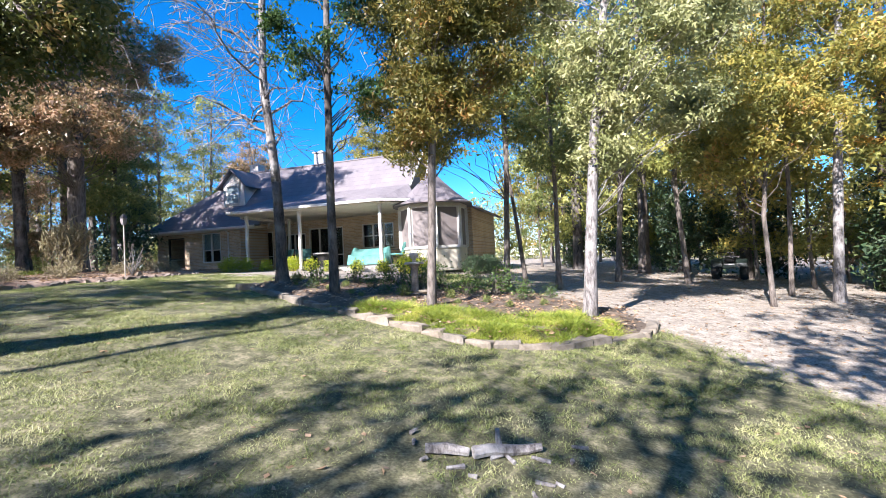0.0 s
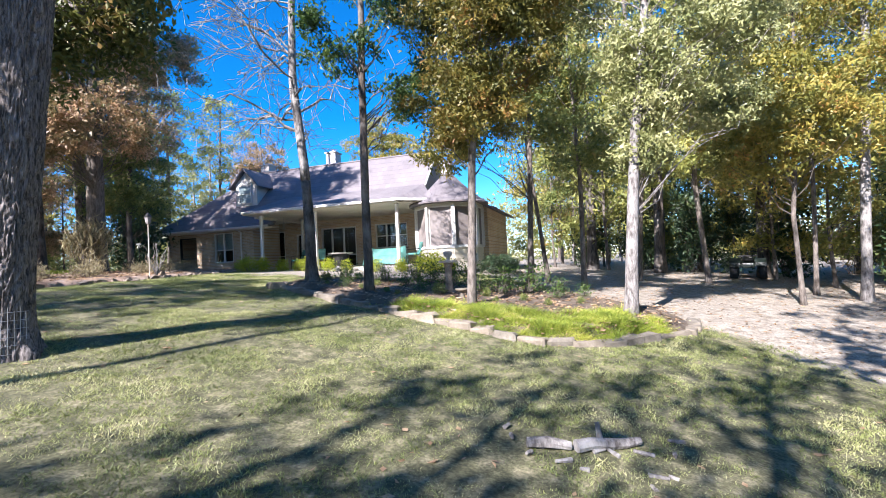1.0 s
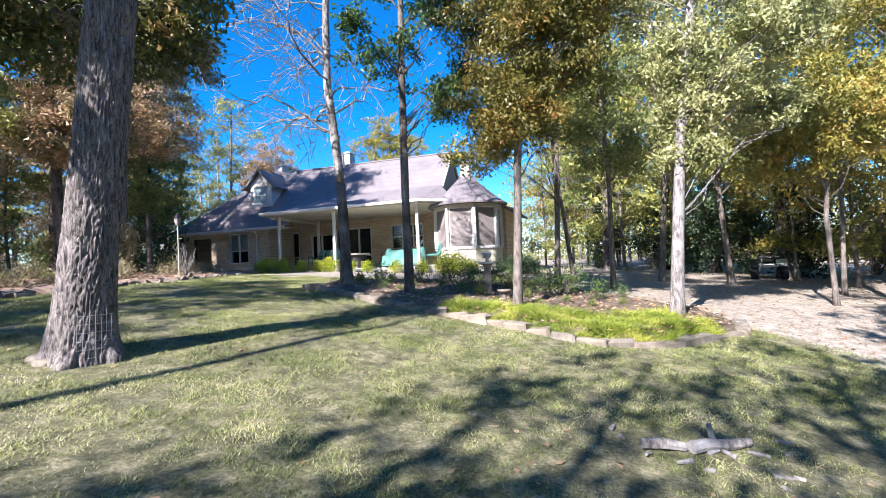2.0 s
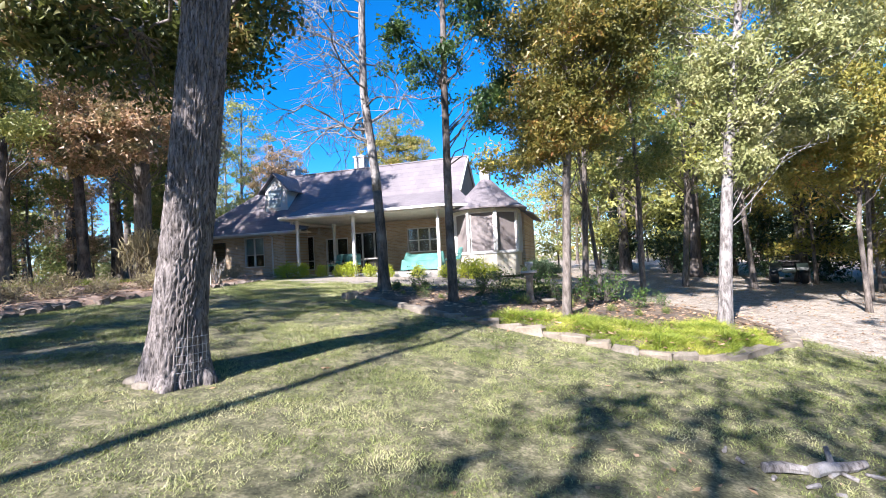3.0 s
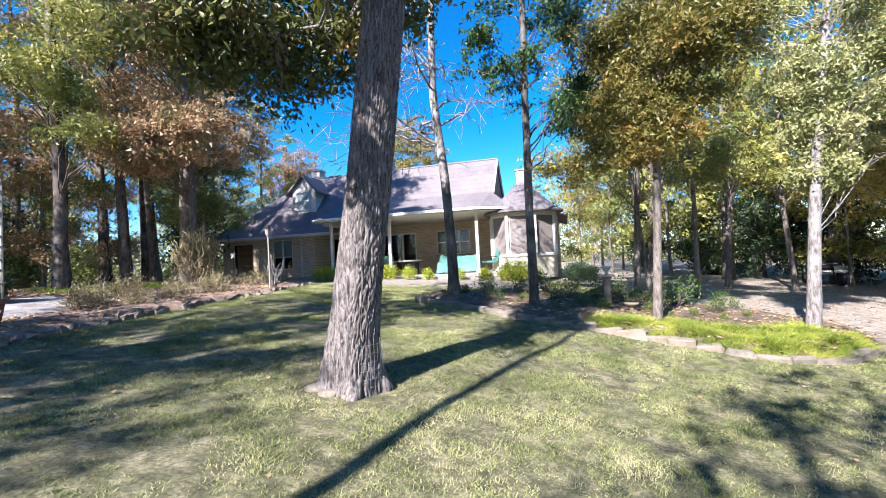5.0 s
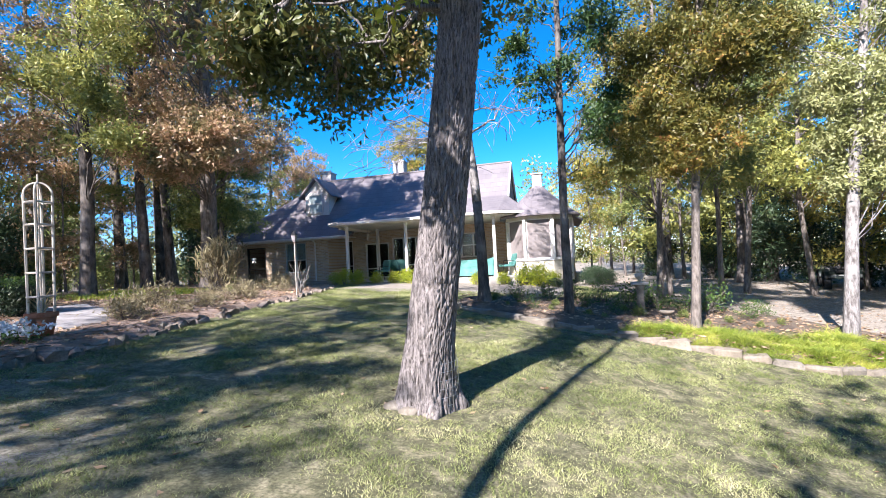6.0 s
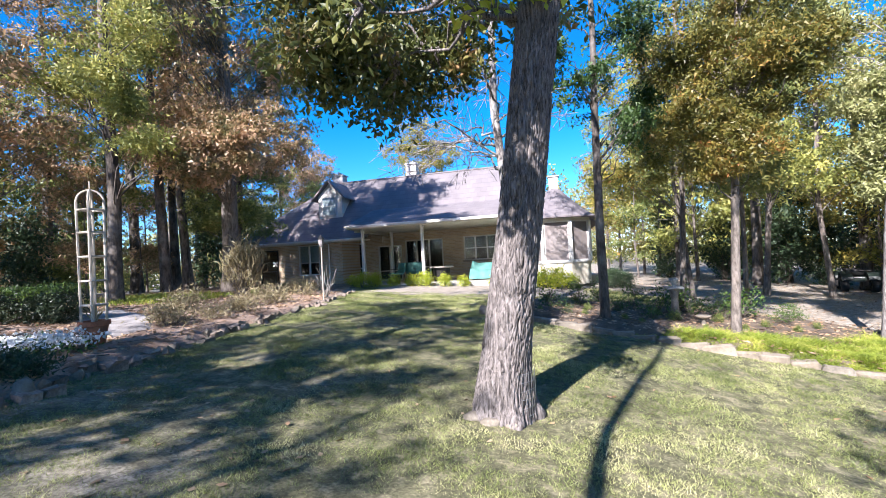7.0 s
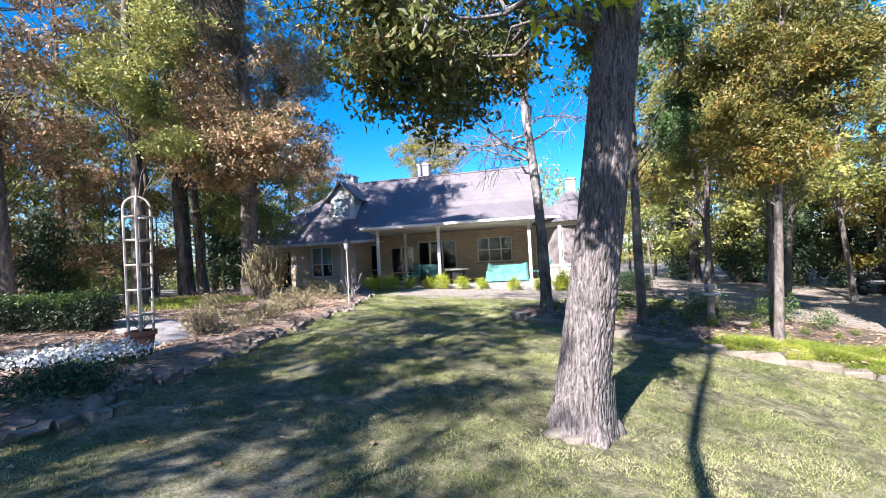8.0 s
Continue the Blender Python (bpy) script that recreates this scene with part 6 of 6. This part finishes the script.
v, f = blades(rng, gx_, gy_, gz(gx_, gy_) + ground_relief(gx_, gy_) - 0.004, (0.021 + 0.0006 * gy_) * np.clip(1.1 + 0.9 * clump, 0.5, 2.0), 0.0032 + 0.0006 * np.abs(gy_), 1.1)
tagged(new("lawn_grass", mesh_of("lawn_grass", v, f, GRASS)), "short thin lawn grass, part green and part straw", "grass", kind="stuff")

k = 150000
cx_, cy_ = rng.uniform(-4.2, 1.6, k), rng.uniform(6.4, 10.2, k)
gap = edge_gap(BED_FRONT, cx_, cy_)
ok = inside(BED_FRONT + BED_BACK, cx_, cy_) & (gap > 0.0) & (gap < 1.35 * soft_step(-4.3, -1.8, cx_) * soft_step(1.5, 0.1, cx_) * rng.uniform(0.5, 1.1, k))
cx_, cy_, gap = cx_[ok], cy_[ok], gap[ok]
tuft = np.array([noise.noise((a * 2.3, b2 * 2.3, 5.0)) + 0.7 * noise.noise((a * 6.0, b2 * 6.0, 1.0)) for a, b2 in zip(cx_, cy_)])
some = tuft > rng.uniform(-1.3, 0.0, len(tuft))
cx_, cy_, tuft, gap = cx_[some], cy_[some], tuft[some], gap[some]
v, f = blades(rng, cx_, cy_, gz(cx_, cy_) + 0.02 + 0.14 * soft_step(0, 0.35, gap), 0.085 + 0.1 * np.clip(tuft, -0.5, 0.8), 0.0065, 1.3)
tagged(new("ground_cover", mesh_of("ground_cover", v, f, COVER)), "lush yellow-green grassy ground cover in the bed", "ground cover", kind="stuff")
k = 12000
cx_, cy_ = rng.uniform(-18.5, -14.8, k), rng.uniform(6.0, 11.0, k)
ok = np.hypot((cx_ + 16.4) / 1.7, (cy_ - 8.4) / 1.9) < rng.uniform(0.5, 1.1, k)
cx_, cy_ = cx_[ok], cy_[ok]
v, f = blades(rng, cx_, cy_, gz(cx_, cy_) + 0.1, 0.12, 0.012, 0.9)
tagged(new("grass_strip", mesh_of("grass_strip", v, f, COVER)), "strip of longer yellow-green grass behind the mulch bed", "grass", kind="stuff")

k = 30000
lx_, ly_ = rng.uniform(-21, 12, k), -1.3 + 23 * rng.uniform(0, 1, k) ** 1.3
share = np.maximum(bare_share(lx_, ly_), np.maximum(inside(LEFT_EDGE + LEFT_BACK, lx_, ly_) * 0.95, inside(BED_FRONT + BED_BACK, lx_, ly_) * 0.8))
ok = (rng.uniform(0, 1, k) < 0.07 + 0.93 * share) & ~((lx_ > -16) & (lx_ < -4) & (ly_ > 16)) & ~((lx_ > -13) & (lx_ < -3.5) & (ly_ > 11.3))
lx_, ly_ = lx_[ok], ly_[ok]
lift = np.where(inside(LEFT_EDGE + LEFT_BACK, lx_, ly_), 0.1, 0.008) + np.where(inside(BED_FRONT + BED_BACK, lx_, ly_), 0.13, 0)
v, f = leaf_cloud(rng, np.stack([lx_, ly_, gz(lx_, ly_) + ground_relief(lx_, ly_) + lift], 1), (0.02, 0.02, 0.006), 1, 0.085, 0.0, 0.6)
mid_z = np.repeat(v.reshape(-1, 4, 3)[:, :1, 2], 4, 1).ravel()
v[:, 2] = mid_z + (v[:, 2] - mid_z) * 0.3
tagged(new("fallen_leaves", mesh_of("fallen_leaves", v, f, LEAF_DRY)), "scattered curled brown fallen leaves", "leaves", kind="stuff")

# litter of the beds: dead leaves and broken twigs
def litter(name, label, poly, x0, x1, y0, y1, count, rise, edge):
    lx, ly = rng.uniform(x0, x1, count), rng.uniform(y0, y1, count)
    ok = inside(poly, lx, ly) & (edge_gap(edge, lx, ly) > 0.15)
    lx, ly = lx[ok], ly[ok]
    jig = np.array([noise.noise((a * 1.7, b2 * 1.7, 7.0)) + 0.6 * noise.noise((a * 4.5, b2 * 4.5, 2.0)) for a, b2 in zip(lx, ly)])
    lz = gz(lx, ly) + rise + 0.035 * jig + 0.006
    v, f = leaf_cloud(rng, np.stack([lx, ly, lz], 1), (0.02, 0.02, 0.004), 1, 0.1, 0.0, 0.6)
    mid = np.repeat(v.reshape(-1, 4, 3)[:, :1, 2], 4, 1).ravel()
    v[:, 2] = mid + np.abs(v[:, 2] - mid) * 0.35
    tagged(new(name, mesh_of(name, v, f, LEAF_DRY)), label, "leaves", kind="stuff")
    return lx, ly, lz


litter("soil_litter", "brown dead leaves lying on the planting bed", BED_FRONT + BED_BACK, -7.6, 1.8, 6.3, 11.7, 5000, 0.17, BED_FRONT)
lx_, ly_, lz_ = litter("bed_litter", "brown dead leaves covering the mulch bed", LEFT_EDGE + LEFT_BACK, -19, -10.5, 0.5, 16, 16000, 0.1, LEFT_EDGE)
sticks = []
for a, b2, c in zip(lx_[::28], ly_[::28], lz_[::28]):
    w, ln = rng.uniform(0, 6.28), rng.uniform(0.12, 0.5)
    sticks.append(tube([Vector((a, b2, c + 0.008)), Vector((a + math.cos(w) * ln * 0.5, b2 + math.sin(w) * ln * 0.5, c + 0.02)), Vector((a + math.cos(w + 0.25) * ln, b2 + math.sin(w + 0.25) * ln, c + 0.015))], [0.007, 0.006, 0.003], 5))
tagged(new("fallen_twigs", mesh_of("fallen_twigs", *join(*sticks), BARK_GREY)), "broken grey twigs lying on the mulch", "twigs", kind="stuff")
